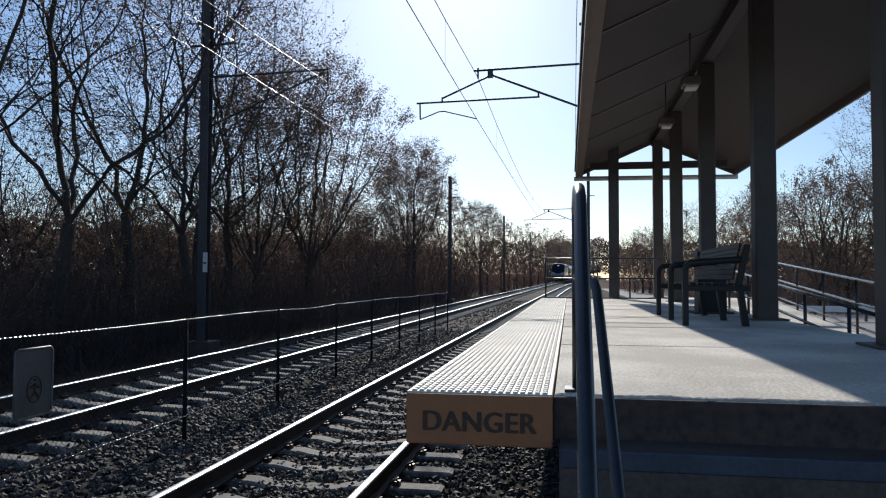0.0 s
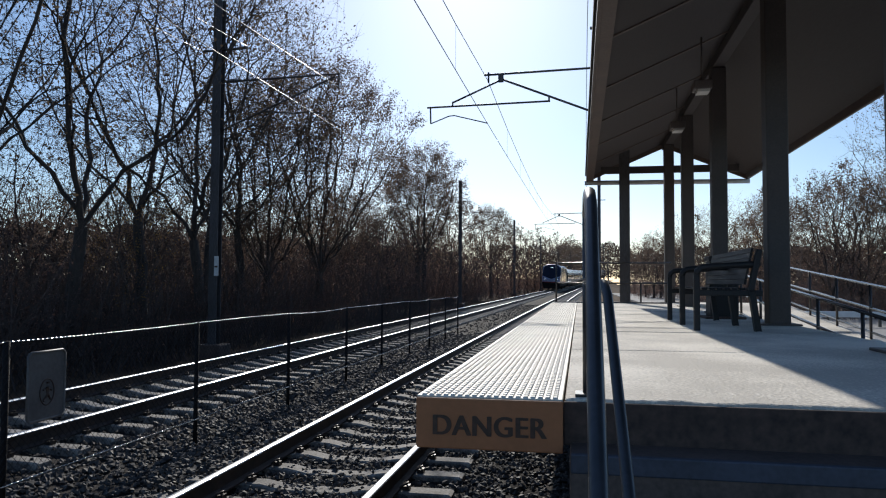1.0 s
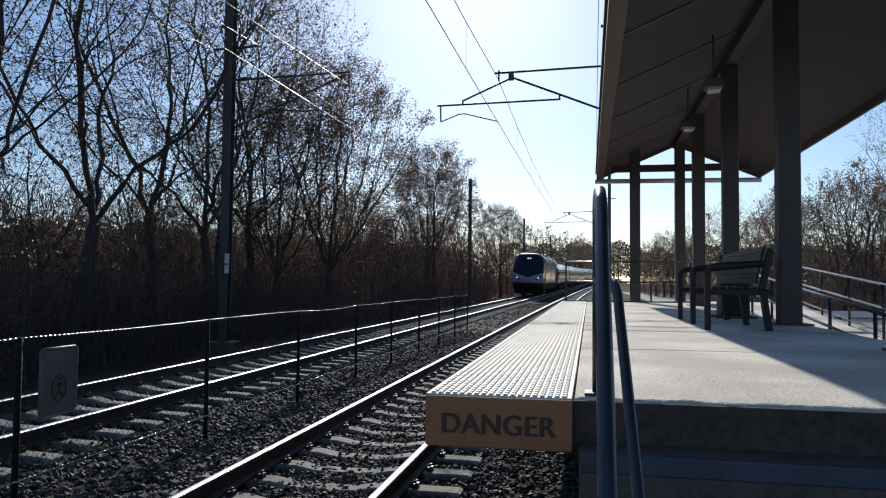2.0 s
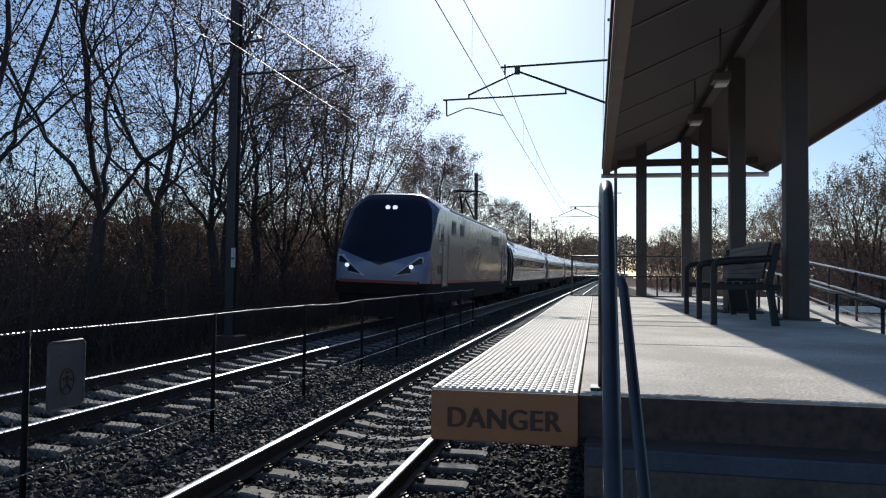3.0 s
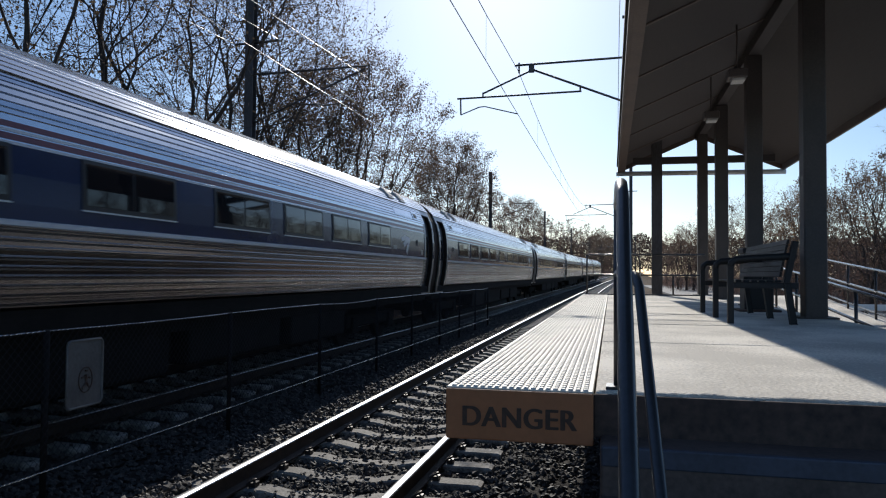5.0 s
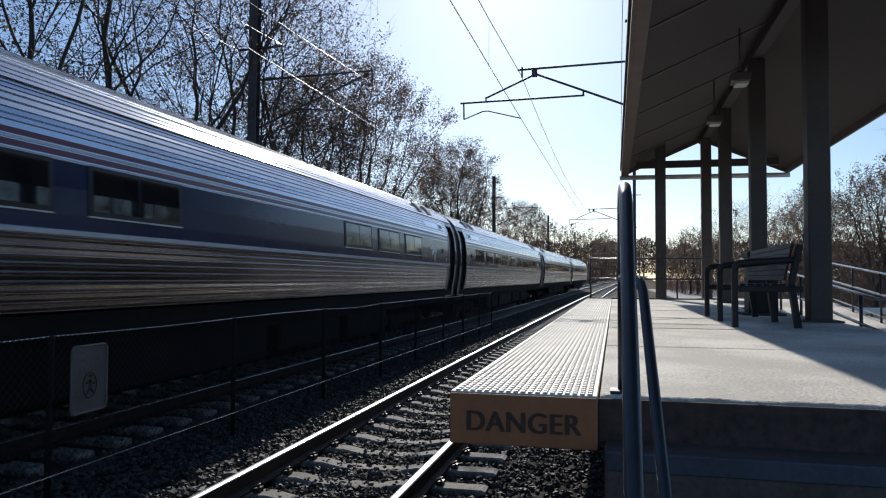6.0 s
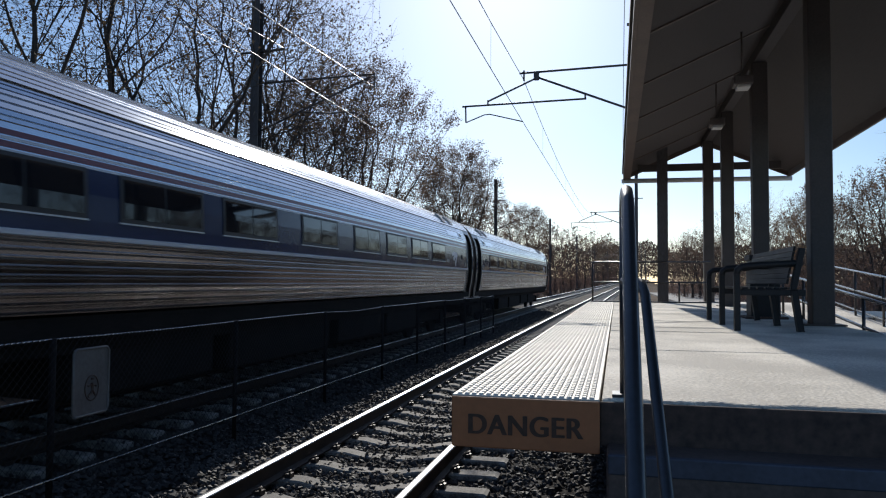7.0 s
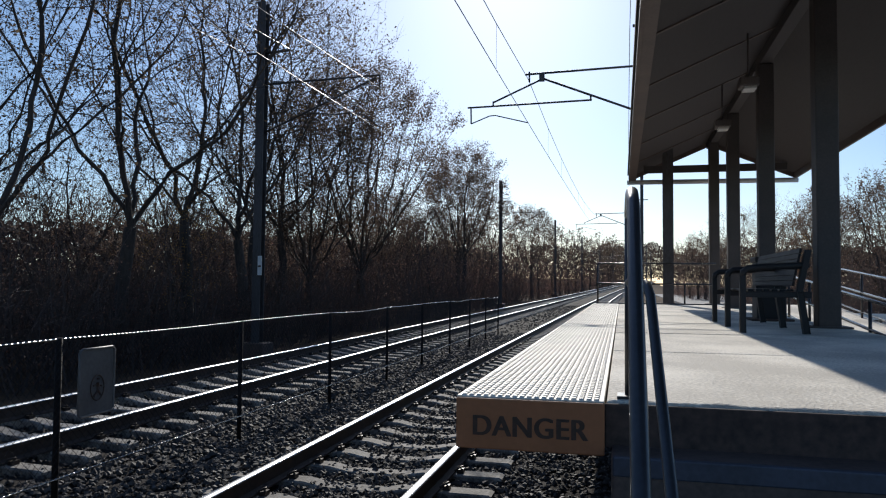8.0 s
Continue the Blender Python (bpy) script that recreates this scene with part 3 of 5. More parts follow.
def fence():
    t = thing("track_fence", "low chain-link fence between the two tracks", "fence")
    top, low = 1.375, 0.235
    for y in POSTS:
        x = FENCE_X + bend(y)
        part("post", Tb([(x, y, -0.12), (x, y, top + 0.015)], 0.027, 8), M["post"], t)
    rnd = random.Random(7)
    for a, b in zip(POSTS, POSTS[1:]):
        sag = rnd.uniform(-0.005, 0.03)
        pts = [(FENCE_X + bend(a + (b - a) * k / 4) + 0.0, a + (b - a) * k / 4, top - sag * math.sin(math.pi * k / 4)) for k in range(5)]
        rail = part("top_rail", Tb(pts, 0.009, 8), M["post"], t)
        bottom = part("bottom_wire", Tb([(FENCE_X + bend(a) + 0.03, a, low), (FENCE_X + bend(b) + 0.03, b, low)], 0.008, 6), M["fence"], t)
        # twisted knuckles of the mesh over the rail
        for carrier, top_row in ((rail, True), (bottom, False)):
            kn = bmesh.new()
            n = int((b - a) / 0.055)
            for k in range(n):
                u, v = (k + 0.04) / n, (k + rnd.uniform(0.72, 0.94)) / n
                p, q = (Vector((FENCE_X + bend(a + (b - a) * w), a + (b - a) * w, top - sag * math.sin(math.pi * w))) if top_row else Vector((FENCE_X + bend(a + (b - a) * w) + 0.03, a + (b - a) * w, low)) for w in (u, v))
                tube(kn, [p + Vector((0, 0, 0.002)), q + Vector((0, 0, 0.006))], 0.0095 if top_row else 0.007, 5)
            tagged(part("knuckle_wire", kn, M["fence"], carrier), "bright twisted wire ends", kind="stuff")
    # woven wire
    step = 0.075
    V, F = [], []
    def strand(p, q, r=0.0021):
        d = (Vector(q) - Vector(p)).normalized()
        a = Vector((1, 0, 0))
        b = d.cross(a)
        i = len(V)
        for e in (p, q):
            for k in range(3):
                an = k * math.tau / 3
                V.append(tuple(Vector(e) + a * r * math.cos(an) + b * r * math.sin(an)))
        for k in range(3):
            F.append((i + k, i + (k + 1) % 3, i + 3 + (k + 1) % 3, i + 3 + k))
    H = top - low
    y = POSTS[0] - H
    while y < POSTS[-1]:
        for s in (1, -1):
            ya, za, yb, zb = (y, low, y + H, top) if s == 1 else (y + H, low, y, top)
            lo, hi = POSTS[0], POSTS[-1]
            if min(ya, yb) >= lo and max(ya, yb) <= hi:
                strand((FENCE_X + bend(ya) + 0.028, ya, za), (FENCE_X + bend(yb) + 0.028, yb, zb))
        y += step
    ob = raw("chain_link", V, F, M["mesh"], t)
    tagged(ob, "diamond woven wire mesh", kind="stuff")


def fence_sign():
    t = thing("fence_sign", "grey no-crossing notice hung on the fence", "sign")
    x = FENCE_X + 0.055
    y0, y1, z0, z1 = 2.315, 2.755, 0.70, 1.275
    part("plate", B(x - 0.004, y0, z0, x + 0.004, y1, z1, bevel=0.003), M["grey"], t)
    rim = bmesh.new()
    tube(rim, [(x + 0.004, y0 + 0.03, z0), (x + 0.004, y1 - 0.03, z0), (x + 0.004, y1, z0 + 0.03), (x + 0.004, y1, z1 - 0.03), (x + 0.004, y1 - 0.03, z1), (x + 0.004, y0 + 0.03, z1), (x + 0.004, y0, z1 - 0.03), (x + 0.004, y0, z0 + 0.03), (x + 0.004, y0 + 0.03, z0)], 0.012, 6)
    part("rim", rim, M["grey"], t, "rounded raised rim")
    # a ring with a small striding figure, as plain bars
    yc, zc = 2.54, 0.93
    f = bmesh.new()
    tube(f, [(x + 0.006, yc + 0.085 * math.cos(k * math.tau / 20), zc + 0.11 * math.sin(k * math.tau / 20)) for k in range(21)], 0.006, 5)
    part("ring", f, M["ink"], t)
    f = bmesh.new()
    for a, b, r in (((0.0, 0.045), (0.01, -0.02), 0.016), ((0.01, -0.02), (-0.04, -0.075), 0.011), ((0.01, -0.02), (0.045, -0.07), 0.011), ((0.0, 0.03), (0.055, 0.01), 0.009), ((0.0, 0.03), (-0.05, 0.02), 0.009), ((0.005, 0.07), (0.005, 0.085), 0.016)):
        tube(f, [(x + 0.006, yc + a[0], zc + a[1]), (x + 0.006, yc + b[0], zc + b[1])], r, 5)
    part("emblem", f, M["ink"], t)


# ------------------------------------------------------------------ overhead line
def mast(x, y, zb, top, arm, name_label):
    """A steel mast with a bracket reaching by arm metres over its track."""
    t = thing("catenary_mast", name_label, "mast", "overhead line masts", at=pose(x, y, rise(y), 0, 0, heading(y)))
    h = bmesh.new()
    w, d = 0.125, 0.13
    prism(h, [(-w, -d), (w, -d), (w, -d + 0.02), (0.012, -d + 0.02), (0.012, d - 0.02), (w, d - 0.02), (w, d), (-w, d), (-w, d - 0.02), (-0.012, d - 0.02), (-0.012, -d + 0.02), (-w, -d + 0.02)], zb, top, "z")
    part("column", h, M["pole"], t)
    part("footing", B(-0.35, -0.35, zb - 0.5, 0.35, 0.35, zb + 0.22, bevel=0.03), M["wallcon"], t)
    s = 1 if arm > 0 else -1
    a = abs(arm)
    def P(u, z):
        return (s * u, 0, z)
    if s > 0:
        # bracket of the far track: raised arm, brace to its tip, short steady arm
        part("top_tube", Tb([P(0.1, 7.58), P(a + 0.02, 7.65)], 0.03, 8), M["pole"], t)
        part("strut", Tb([P(0.1, 6.17), P(a - 0.10, 7.58)], 0.03, 8), M["pole"], t)
        part("registration_tube", Tb([P(1.28, 6.70), P(2.45, 6.58)], 0.020, 8), M["pole"], t)
        part("steady_arm", Tb([P(2.30, 6.60), P(2.75, 6.62), P(3.1, 6.56), P(a + 0.05, 6.16)], 0.017, 6), M["pole"], t)
        part("hanger_clamp", Tb([P(a, 7.66), P(a, 7.26)], 0.022, 6), M["pole"], t)
        rods = ((0.32, 7.595, 0.02), (0.38, 6.29, 0.41))
    else:
        apex = 7.31
        part("top_tube", Tb([P(0.1, 7.5), P(a + 0.1, 7.43)], 0.03, 8), M["pole"], t)
        part("strut", Tb([P(0.1, 6.05), P(a - 0.35, apex)], 0.03, 8), M["pole"], t)
        part("strut", Tb([P(a - 0.35, apex - 0.03), P(a + 0.95, 6.72)], 0.026, 8), M["pole"], t)
        part("registration_tube", Tb([P(a - 1.65, 6.66), P(a + 1.65, 6.61)], 0.026, 8), M["pole"], t)
        part("tube_link", Tb([P(a + 0.95, 6.75), P(a + 0.95, 6.60)], 0.022, 6), M["pole"], t)
        part("tube_link", Tb([P(a - 1.62, 6.64), P(a - 1.62, 6.80)], 0.026, 6), M["pole"], t)
        part("drop_bracket", Tb([P(a + 1.56, 6.62), P(a + 1.55, 6.17)], 0.022, 6), M["pole"], t)
        part("steady_arm", Tb([P(a + 1.55, 6.17), P(a + 1.05, 6.36), P(a + 0.9, 6.37), P(a, 6.13)], 0.016, 6), M["pole"], t)
        part("hanger_clamp", Tb([P(a - 0.02, 7.50), P(a - 0.02, 7.22)], 0.026, 6), M["pole"], t)
        part("apex_clamp", B(*sorted((s * (a - 0.42), s * (a - 0.28)))[:1], -0.04, apex - 0.09, sorted((s * (a - 0.42), s * (a - 0.28)))[1], 0.04, apex + 0.14, bevel=0.01), M["pole"], t)
        rods = ((0.32, 7.495, -0.022), (0.38, 6.17, 0.41))
    for u, z, slope in rods:
        b = bmesh.new()
        for k in range(4):
            tube(b, [P(u + k * 0.075, z + slope * k * 0.075), P(u + k * 0.075 + 0.03, z + slope * (k * 0.075 + 0.03))], 0.07, 8)
        part("insulator", b, M["insul"], t)
    part("feeder_bracket", Tb([P(0.1, 8.5), P(0.85, 8.54)], 0.04, 6), M["pole"], t)
    part("feeder_bracket", Tb([P(-0.1, 8.5), P(-0.5, 8.5)], 0.035, 6), M["pole"], t)
    return t


MAST_Y = (16.2, 57.0, 98.0, 140.0, 185.0, 230.0)


def overhead_line():
    for i, y in enumerate(MAST_Y):
        a = mast(-9.5 + bend(y), y, -0.1, 10.3 if i else 10.0, 3.6, "tall dark steel overhead line mast by the woods")
        mast(1.78 + bend(y), y, -0.3, 10.6, -3.53, "dark steel overhead line mast beside the platform" if i == 0 else "dark steel overhead line mast by the track")
        if i == 0:
            p = thing("mast_label", "small white number plate on the mast", "plate")
            part("plate", B(-9.40, 16.02, 2.05, -9.28, 16.055, 2.6, bevel=0.003), M["paper"], p)
            part("bar", B(-9.385, 16.014, 2.28, -9.295, 16.022, 2.33), M["ink"], p)
    ys = [-24.0] + list(MAST_Y)
    for label, cx, cz in (("overhead wires above the near track", NEAR_X, 0.0), ("overhead wires above the far track", FAR_X, 0.0)):
        t = thing("overhead_wires", label, "wires", "overhead wires")
        pts = []
        y = -24.0
        while y <= 230:
            pts.append((cx + bend(y) + 0.0, y, 6.11 + rise(y)))
            y += 6
        part("contact_wire", Tb(pts, 0.009, 5), M["wire"], t)
        mess = []
        for a, b in zip(ys, ys[1:]):
            for k in range(8):
                u = k / 8
                yy = a + (b - a) * u
                mess.append((cx + bend(yy), yy, 7.28 + rise(yy) - 0.55 * 4 * u * (1 - u)))
        part("messenger_wire", Tb(mess, 0.009, 5), M["wire"], t)
        for a, b in zip(ys, ys[1:]):
            for k in range(1, 8):
                u = k / 8
                yy = a + (b - a) * u
                if yy < 100:
                    part("dropper", Tb([(cx + bend(yy), yy, 6.11 + rise(yy)), (cx + bend(yy), yy, 7.28 + rise(yy) - 0.55 * 4 * u * (1 - u))], 0.003, 4), M["wire"], t)
    t = thing("feeder_wires", "long feeder wires carried on the masts", "wires")
    for dx, z in ((-10.0, 8.5), (-8.66, 8.58)):
        for a, b in zip(ys, ys[1:]):
            pts = [(dx + bend(a + (b - a) * k / 8), a + (b - a) * k / 8, z + rise(a + (b - a) * k / 8) - 0.7 * 4 * (k / 8) * (1 - k / 8)) for k in range(9)]
            part("wire", Tb(pts, 0.008, 5), M["wire"], t)
    for a, b in zip(ys, ys[1:]):
        pts = [(0.86 + bend(a + (b - a) * k / 8), a + (b - a) * k / 8, 8.5 + rise(a + (b - a) * k / 8) - 0.6 * 4 * (k / 8) * (1 - k / 8)) for k in range(9)]
        part("wire", Tb(pts, 0.010, 5), M["wire"], t)


# ------------------------------------------------------------------ train
def flutes(pts, pitch, depth, rib=(0.15, 0.85, 0.97)):
    """Breaks the outline pts into ribs of that pitch, proud by depth."""
    out = []
    for (x0, z0), (x1, z1) in zip(pts, pts[1:]):
        L = math.hypot(x1 - x0, z1 - z0)
        n = max(1, round(L / pitch))
        nx, nz = (z1 - z0) / L, -(x1 - x0) / L
        for k in range(n):
            for f, d in ((0.0, 0.0), (rib[0], depth), (rib[1], depth), (rib[2], 0.0)):
                u = (k + f) / n
                out.append((x0 + (x1 - x0) * u + nx * d, z0 + (z1 - z0) * u + nz * d))
    out.append(pts[-1])
    return out


def skin(line, y0, y1, mirror=True, steps=1):
    """An open shell along y from the outline line (x, z), with its mirror."""
    bm = bmesh.new()
    for s in ((1, -1) if mirror else (1,)):
        rows = [[bm.verts.new((s * x, y0 + (y1 - y0) * k / steps, z)) for x, z in line] for k in range(steps + 1)]
        for a, b in zip(rows, rows[1:]):
            for i in range(len(line) - 1):
                q = (a[i], b[i], b[i + 1], a[i + 1])
                bm.faces.new(q if s == 1 else q[::-1])
    return bm


def pair(name, x, y0, z0, y1, z1, t, bevel, material, parent, label=""):
    """An upright plate on each side of a vehicle at |x|; parent: the thing, or the pair of parts that carries it."""
    made = []
    for k, s in enumerate((1, -1)):
        made.append(part(name, B(s * x - t, y0, z0, s * x + t, y1, z1, bevel=bevel), material, parent[k] if isinstance(parent, list) else parent, label))
    return made


def bogie(parent, y, wheelbase=2.6, mirror_wheels=True):
    g = part("bogie", B(-1.05, y - 1.75, 0.42, 1.05, y + 1.75, 0.72, bevel=0.05), M["under"], parent)
    for yy in (y - wheelbase / 2, y + wheelbase / 2):
        for s in (1, -1):
            w = Tb([(s * 0.68, yy, 0.46), (s * 0.81, yy, 0.46)], 0.455, 20)
            part("wheel", w, M["under"], g)
            part("axle_box", B(s * 0.98 - 0.12, yy - 0.2, 0.3, s * 0.98 + 0.12, yy + 0.2, 0.66, bevel=0.03), M["under"], g)
    return g


CAR_L = 26.03
LOWER = [(1.535, 1.30), (1.585, 1.55), (1.612, 1.80), (1.620, 2.03)]
BELT = [(1.628, 2.03), (1.626, 2.20), (1.614, 2.45), (1.589, 2.70)]
BOARD = [(1.589, 2.70), (1.545, 2.95)]
CANT_RAIL = [(1.545, 2.95), (1.51, 3.06), (1.44, 3.20), (1.36, 3.34)]
UPPER = [(1.36, 3.34), (1.22, 3.50), (1.02, 3.64), (0.78, 3.76), (0.45, 3.855), (0.0, 3.885)]
DOOR_IN, DOOR_OUT, BODY_END = 11.62, 12.40, 12.55


def side_x(z):
    """Half width of a coach at height z."""
    line = LOWER + BELT + BOARD[1:] + CANT_RAIL[1:] + UPPER[1:]
    return float(np.interp(z, [q[1] for q in line], [q[0] for q in line]))


def patch(s, y0, y1, z0, z1, proud, thick=0.02, rows=5):
    """A plate that follows the curved side of a coach between two heights."""
    zs = [z0 + (z1 - z0) * k / rows for k in range(rows + 1)]
    bm = bmesh.new()
    outer = [[bm.verts.new((s * (side_x(z) + proud), y, z)) for z in zs] for y in (y0, y1)]
    inner = [[bm.verts.new((s * (side_x(z) + proud - thick), y, z)) for z in zs] for y in (y0, y1)]
    for k in range(rows):
        for g in (outer, inner):
            bm.faces.new((g[0][k], g[1][k], g[1][k + 1], g[0][k + 1]))
        for e in (0, 1):
            bm.faces.new((outer[e][k], outer[e][k + 1], inner[e][k + 1], inner[e][k]))
    for k in (0, rows):
        bm.faces.new((outer[0][k], outer[1][k], inner[1][k], inner[0][k]))
    bmesh.ops.recalc_face_normals(bm, faces=bm.faces)
    return bm


WINDOWS = (-9.90, -7.90, -5.89, -3.89, -1.50, 0.88, 2.90, 4.88, 6.88)
CAFE_WINDOWS = (-9.90, -7.90, -5.89, -3.89, 2.90, 4.88, 6.88)


def coach(windows, label):
    t = thing("passenger_coach", label, "train car", "coaches of the train")
    a, b = -BODY_END, BODY_END
    part("lower_side", skin(flutes(LOWER, 0.080, 0.042, (0.28, 0.40, 0.58)), -DOOR_IN, DOOR_IN), M["steel_side"], t, "ribbed stainless steel side")
    part("window_band", skin(BELT, -DOOR_IN, DOOR_IN), M["blue"], t, "dark blue band")
    part("belt_rail", skin([(1.618, 2.005), (1.650, 2.015), (1.652, 2.055), (1.626, 2.065)], -DOOR_IN, DOOR_IN), M["stripe_white"], t, "pale belt rail")
    part("letter_board", skin(BOARD, -DOOR_IN, DOOR_IN), M["steel"], t)
    part("cant_rail", skin(flutes(CANT_RAIL, 0.064, 0.016, (0.05, 0.72, 0.80)), -DOOR_IN, DOOR_IN), M["steel"], t, "ribbed stainless steel upper side")
    part("roof", skin(flutes(UPPER, 0.078, 0.026, (0.05, 0.70, 0.78)), a, b), M["steel"], t, "ribbed stainless steel roof")
    part("gutter", skin([(1.375, 3.335), (1.395, 3.35), (1.375, 3.37)], a, b), M["steel"], t)
    for s in (1, -1):
        for z0, z1, m in ((2.695, 2.722, "stripe_white"), (2.735, 2.790, "stripe_red"), (2.803, 2.830, "stripe_white"), (2.843, 2.893, "stripe_red")):
            part("pin_stripe", patch(s, -DOOR_IN, DOOR_IN, z0, z1, 0.005, 0.008, 1), M[m], t)
    ring = [(side_x(z) - 0.03, z) for z in (1.30, 1.55, 1.80, 2.03, 2.45, 2.70, 2.95, 3.20, 3.34, 3.50, 3.64, 3.76, 3.85)]
    ring = [(1.45, 1.05)] + ring
    ring = ring + [(-x, z) for x, z in ring[::-1]]
    for y0, y1 in ((a, a + 0.03), (b - 0.03, b)):
        part("end_wall", Pr(ring, y0, y1), M["rubber"], t)
    # gangway bellows, a little narrower than the body
    bel = [(1.40, 1.0), (1.52, 1.5), (1.57, 2.2), (1.54, 2.75), (1.45, 3.12), (1.31, 3.36), (1.10, 3.55), (0.84, 3.69), (0.45, 3.79)]
    bel = bel + [(-x, z) for x, z in bel[::-1]]
    for y0, y1 in ((-CAR_L / 2 + 0.005, a - 0.002), (b + 0.002, CAR_L / 2 - 0.005)):
        part("gangway_bellows", Pr(bel, y0, y1), M["rubber"], t, "dull brown rubber gangway")
    # windows: frame, two panes, bright sill
    for y0, s in itertools.product(windows, (1, -1)):
        w = part("window", patch(s, y0, y0 + 1.54, 2.215, 2.70, 0.012, 0.02), M["window_frame"], t)
        for k in (0, 1):
            part("pane", patch(s, y0 + 0.055 + k * 0.73, y0 + 0.755 + k * 0.73, 2.262, 2.662, 0.016, 0.01), M["glass"], w)
        part("window_sill", patch(s, y0, y0 + 1.54, 2.200, 2.215, 0.020, 0.03, 1), M["litwhite"], w)
    # recessed doors at both ends with dark jambs, a header and a steel end post
    for s, e in itertools.product((1, -1), (-1, 1)):
        def plate(name, ya, yb, z0, z1, proud, material, parent, lab="", thick=0.02):
            ya, yb = sorted((e * ya, e * yb))
            return part(name, patch(s, ya, yb, z0, z1, proud, thick, 8), material, parent, lab)
        plate("end_post", DOOR_OUT, BODY_END, 1.10, 3.335, 0.012, M["steel_dull"], t, "smooth steel end post", 0.03)
        for z0, z1, m in ((2.05, 2.50, "blue"), (2.735, 2.790, "stripe_red"), (2.843, 2.893, "stripe_red")):
            plate("end_stripe", DOOR_OUT + 0.02, BODY_END - 0.01, z0, z1, 0.016, M[m], t)
        plate("door_post", DOOR_IN - 0.09, DOOR_IN, 1.28, 3.335, 0.014, M["steel_dull"], t, "", 0.03)
        plate("door_header", DOOR_IN, DOOR_OUT, 3.22, 3.335, 0.010, M["steel_dull"], t)
        plate("door_jamb", DOOR_IN - 0.005, DOOR_IN + 0.03, 1.12, 3.25, 0.0, M["under"], t, "dark door jamb", 0.14)
        plate("door_jamb", DOOR_OUT - 0.03, DOOR_OUT + 0.005, 1.12, 3.25, 0.0, M["under"], t, "dark door jamb", 0.14)
        plate("jamb_header", DOOR_IN, DOOR_OUT, 3.18, 3.225, 0.0, M["under"], t, "", 0.14)
        d = plate("door", DOOR_IN + 0.02, DOOR_OUT - 0.02, 1.12, 3.20, -0.10, M["steel_door"], t, "smooth steel side door")
        plate("window_gasket", DOOR_IN + 0.15, DOOR_OUT - 0.17, 2.05, 2.66, -0.092, M["window_frame"], d)
        plate("pane", DOOR_IN + 0.18, DOOR_OUT - 0.20, 2.08, 2.63, -0.086, M["glass"], d)
        plate("threshold", DOOR_IN, DOOR_OUT, 1.08, 1.12, 0.01, M["steel_dull"], d, "", 0.14)
        v = plate("side_vent", 10.55, 10.98, 3.02, 3.21, 0.030, M["steel"], t, "", 0.04)
        plate("vent_grille", 10.64, 10.90, 3.06, 3.17, 0.036, M["grille"], v)
        plate("blank_panel", 8.95, 10.48, 3.03, 3.19, 0.022, M["steel"], t, "smooth steel panel", 0.02)
        port = Tb([(s * (side_x(2.42) - 0.01), e * 10.72, 2.42), (s * (side_x(2.42) + 0.014), e * 10.72, 2.42)], 0.075, 14)
        part("marker_lamp", port, M["window_frame"], t)
        for k in range(2):
            plate("number_bar", 11.12 + 0.12 * k, 11.20 + 0.12 * k, 2.13, 2.25, 0.004, M["steel_dull"], t, "", 0.008)
    for e, yy, q in itertools.product((-1, 1), (9.28, 10.25), (1, -1)):
        m = Matrix.Translation((q * 1.20, e * yy, 3.53)) @ Matrix.Rotation(radians(q * 46), 4, "Y")
        h = part("roof_hatch", B(-0.17, -0.21, -0.02, 0.17, 0.21, 0.040, bevel=0.012, m=m), M["steel_dull"], t)
        part("hatch_lid", B(-0.12, -0.16, 0.036, 0.12, 0.16, 0.048, m=m), M["grille"], h)
    # swept emblem in three bands and the number bars beside the rear door
    for s in (1, -1):
        for k, (y0, z0, y1, z1, w) in enumerate(((10.08, 2.50, 9.30, 2.50, 0.13), (10.08, 2.47, 9.45, 2.36, 0.13), (10.08, 2.44, 9.70, 2.20, 0.14))):
            bm = bmesh.new()
            up, low = [], []
            for i in range(9):
                u = i / 8
                y, z = y0 + (y1 - y0) * u, z0 + (z1 - z0) * u ** 1.6
                up.append((y, z + 0.05 * math.sin(math.pi * u)))
                low.append((y + 0.10 * u * (k > 0), z - w * u * 0.8))
            ov = [bm.verts.new((s * (side_x(z) + 0.005), y, z)) for y, z in up]
            lv = [bm.verts.new((s * (side_x(z) + 0.005), y, z)) for y, z in low]
            for i in range(8):
                if i:
                    bm.faces.new((ov[i], ov[i + 1], lv[i + 1], lv[i]))
                else:
                    bm.faces.new((ov[0], ov[1], lv[1]))
            part("emblem", bm, M["stripe_white"], t, "pale swept emblem")
        for k in range(4):
            part("number_bar", patch(s, 8.66 + 0.075 * k, 8.71 + 0.075 * k, 2.20, 2.29, 0.004, 0.008, 1), M["steel_dull"], t)
    # sill, underframe, tanks and trucks
    pair("side_sill", 1.515, a, 1.06, b, 1.285, 0.02, 0.008, M["under"], t, "dark side sill")
    part("underframe", B(-1.42, a, 0.90, 1.42, b, 1.28, bevel=0.02), M["under"], t)
    for y0, y1, z0 in ((-6.2, -3.6, 0.42), (-3.2, 0.4, 0.40), (0.8, 3.4, 0.45), (3.8, 6.3, 0.42)):
        part("equipment_box", B(-1.40, y0, z0, 1.40, y1, 0.95, bevel=0.04), M["under"], t)
    for y in (-9.1, 9.1):
        bogie(t, y)
    part("coupler", B(-0.12, -CAR_L / 2, 0.75, 0.12, CAR_L / 2, 0.88), M["under"], t)
    return t


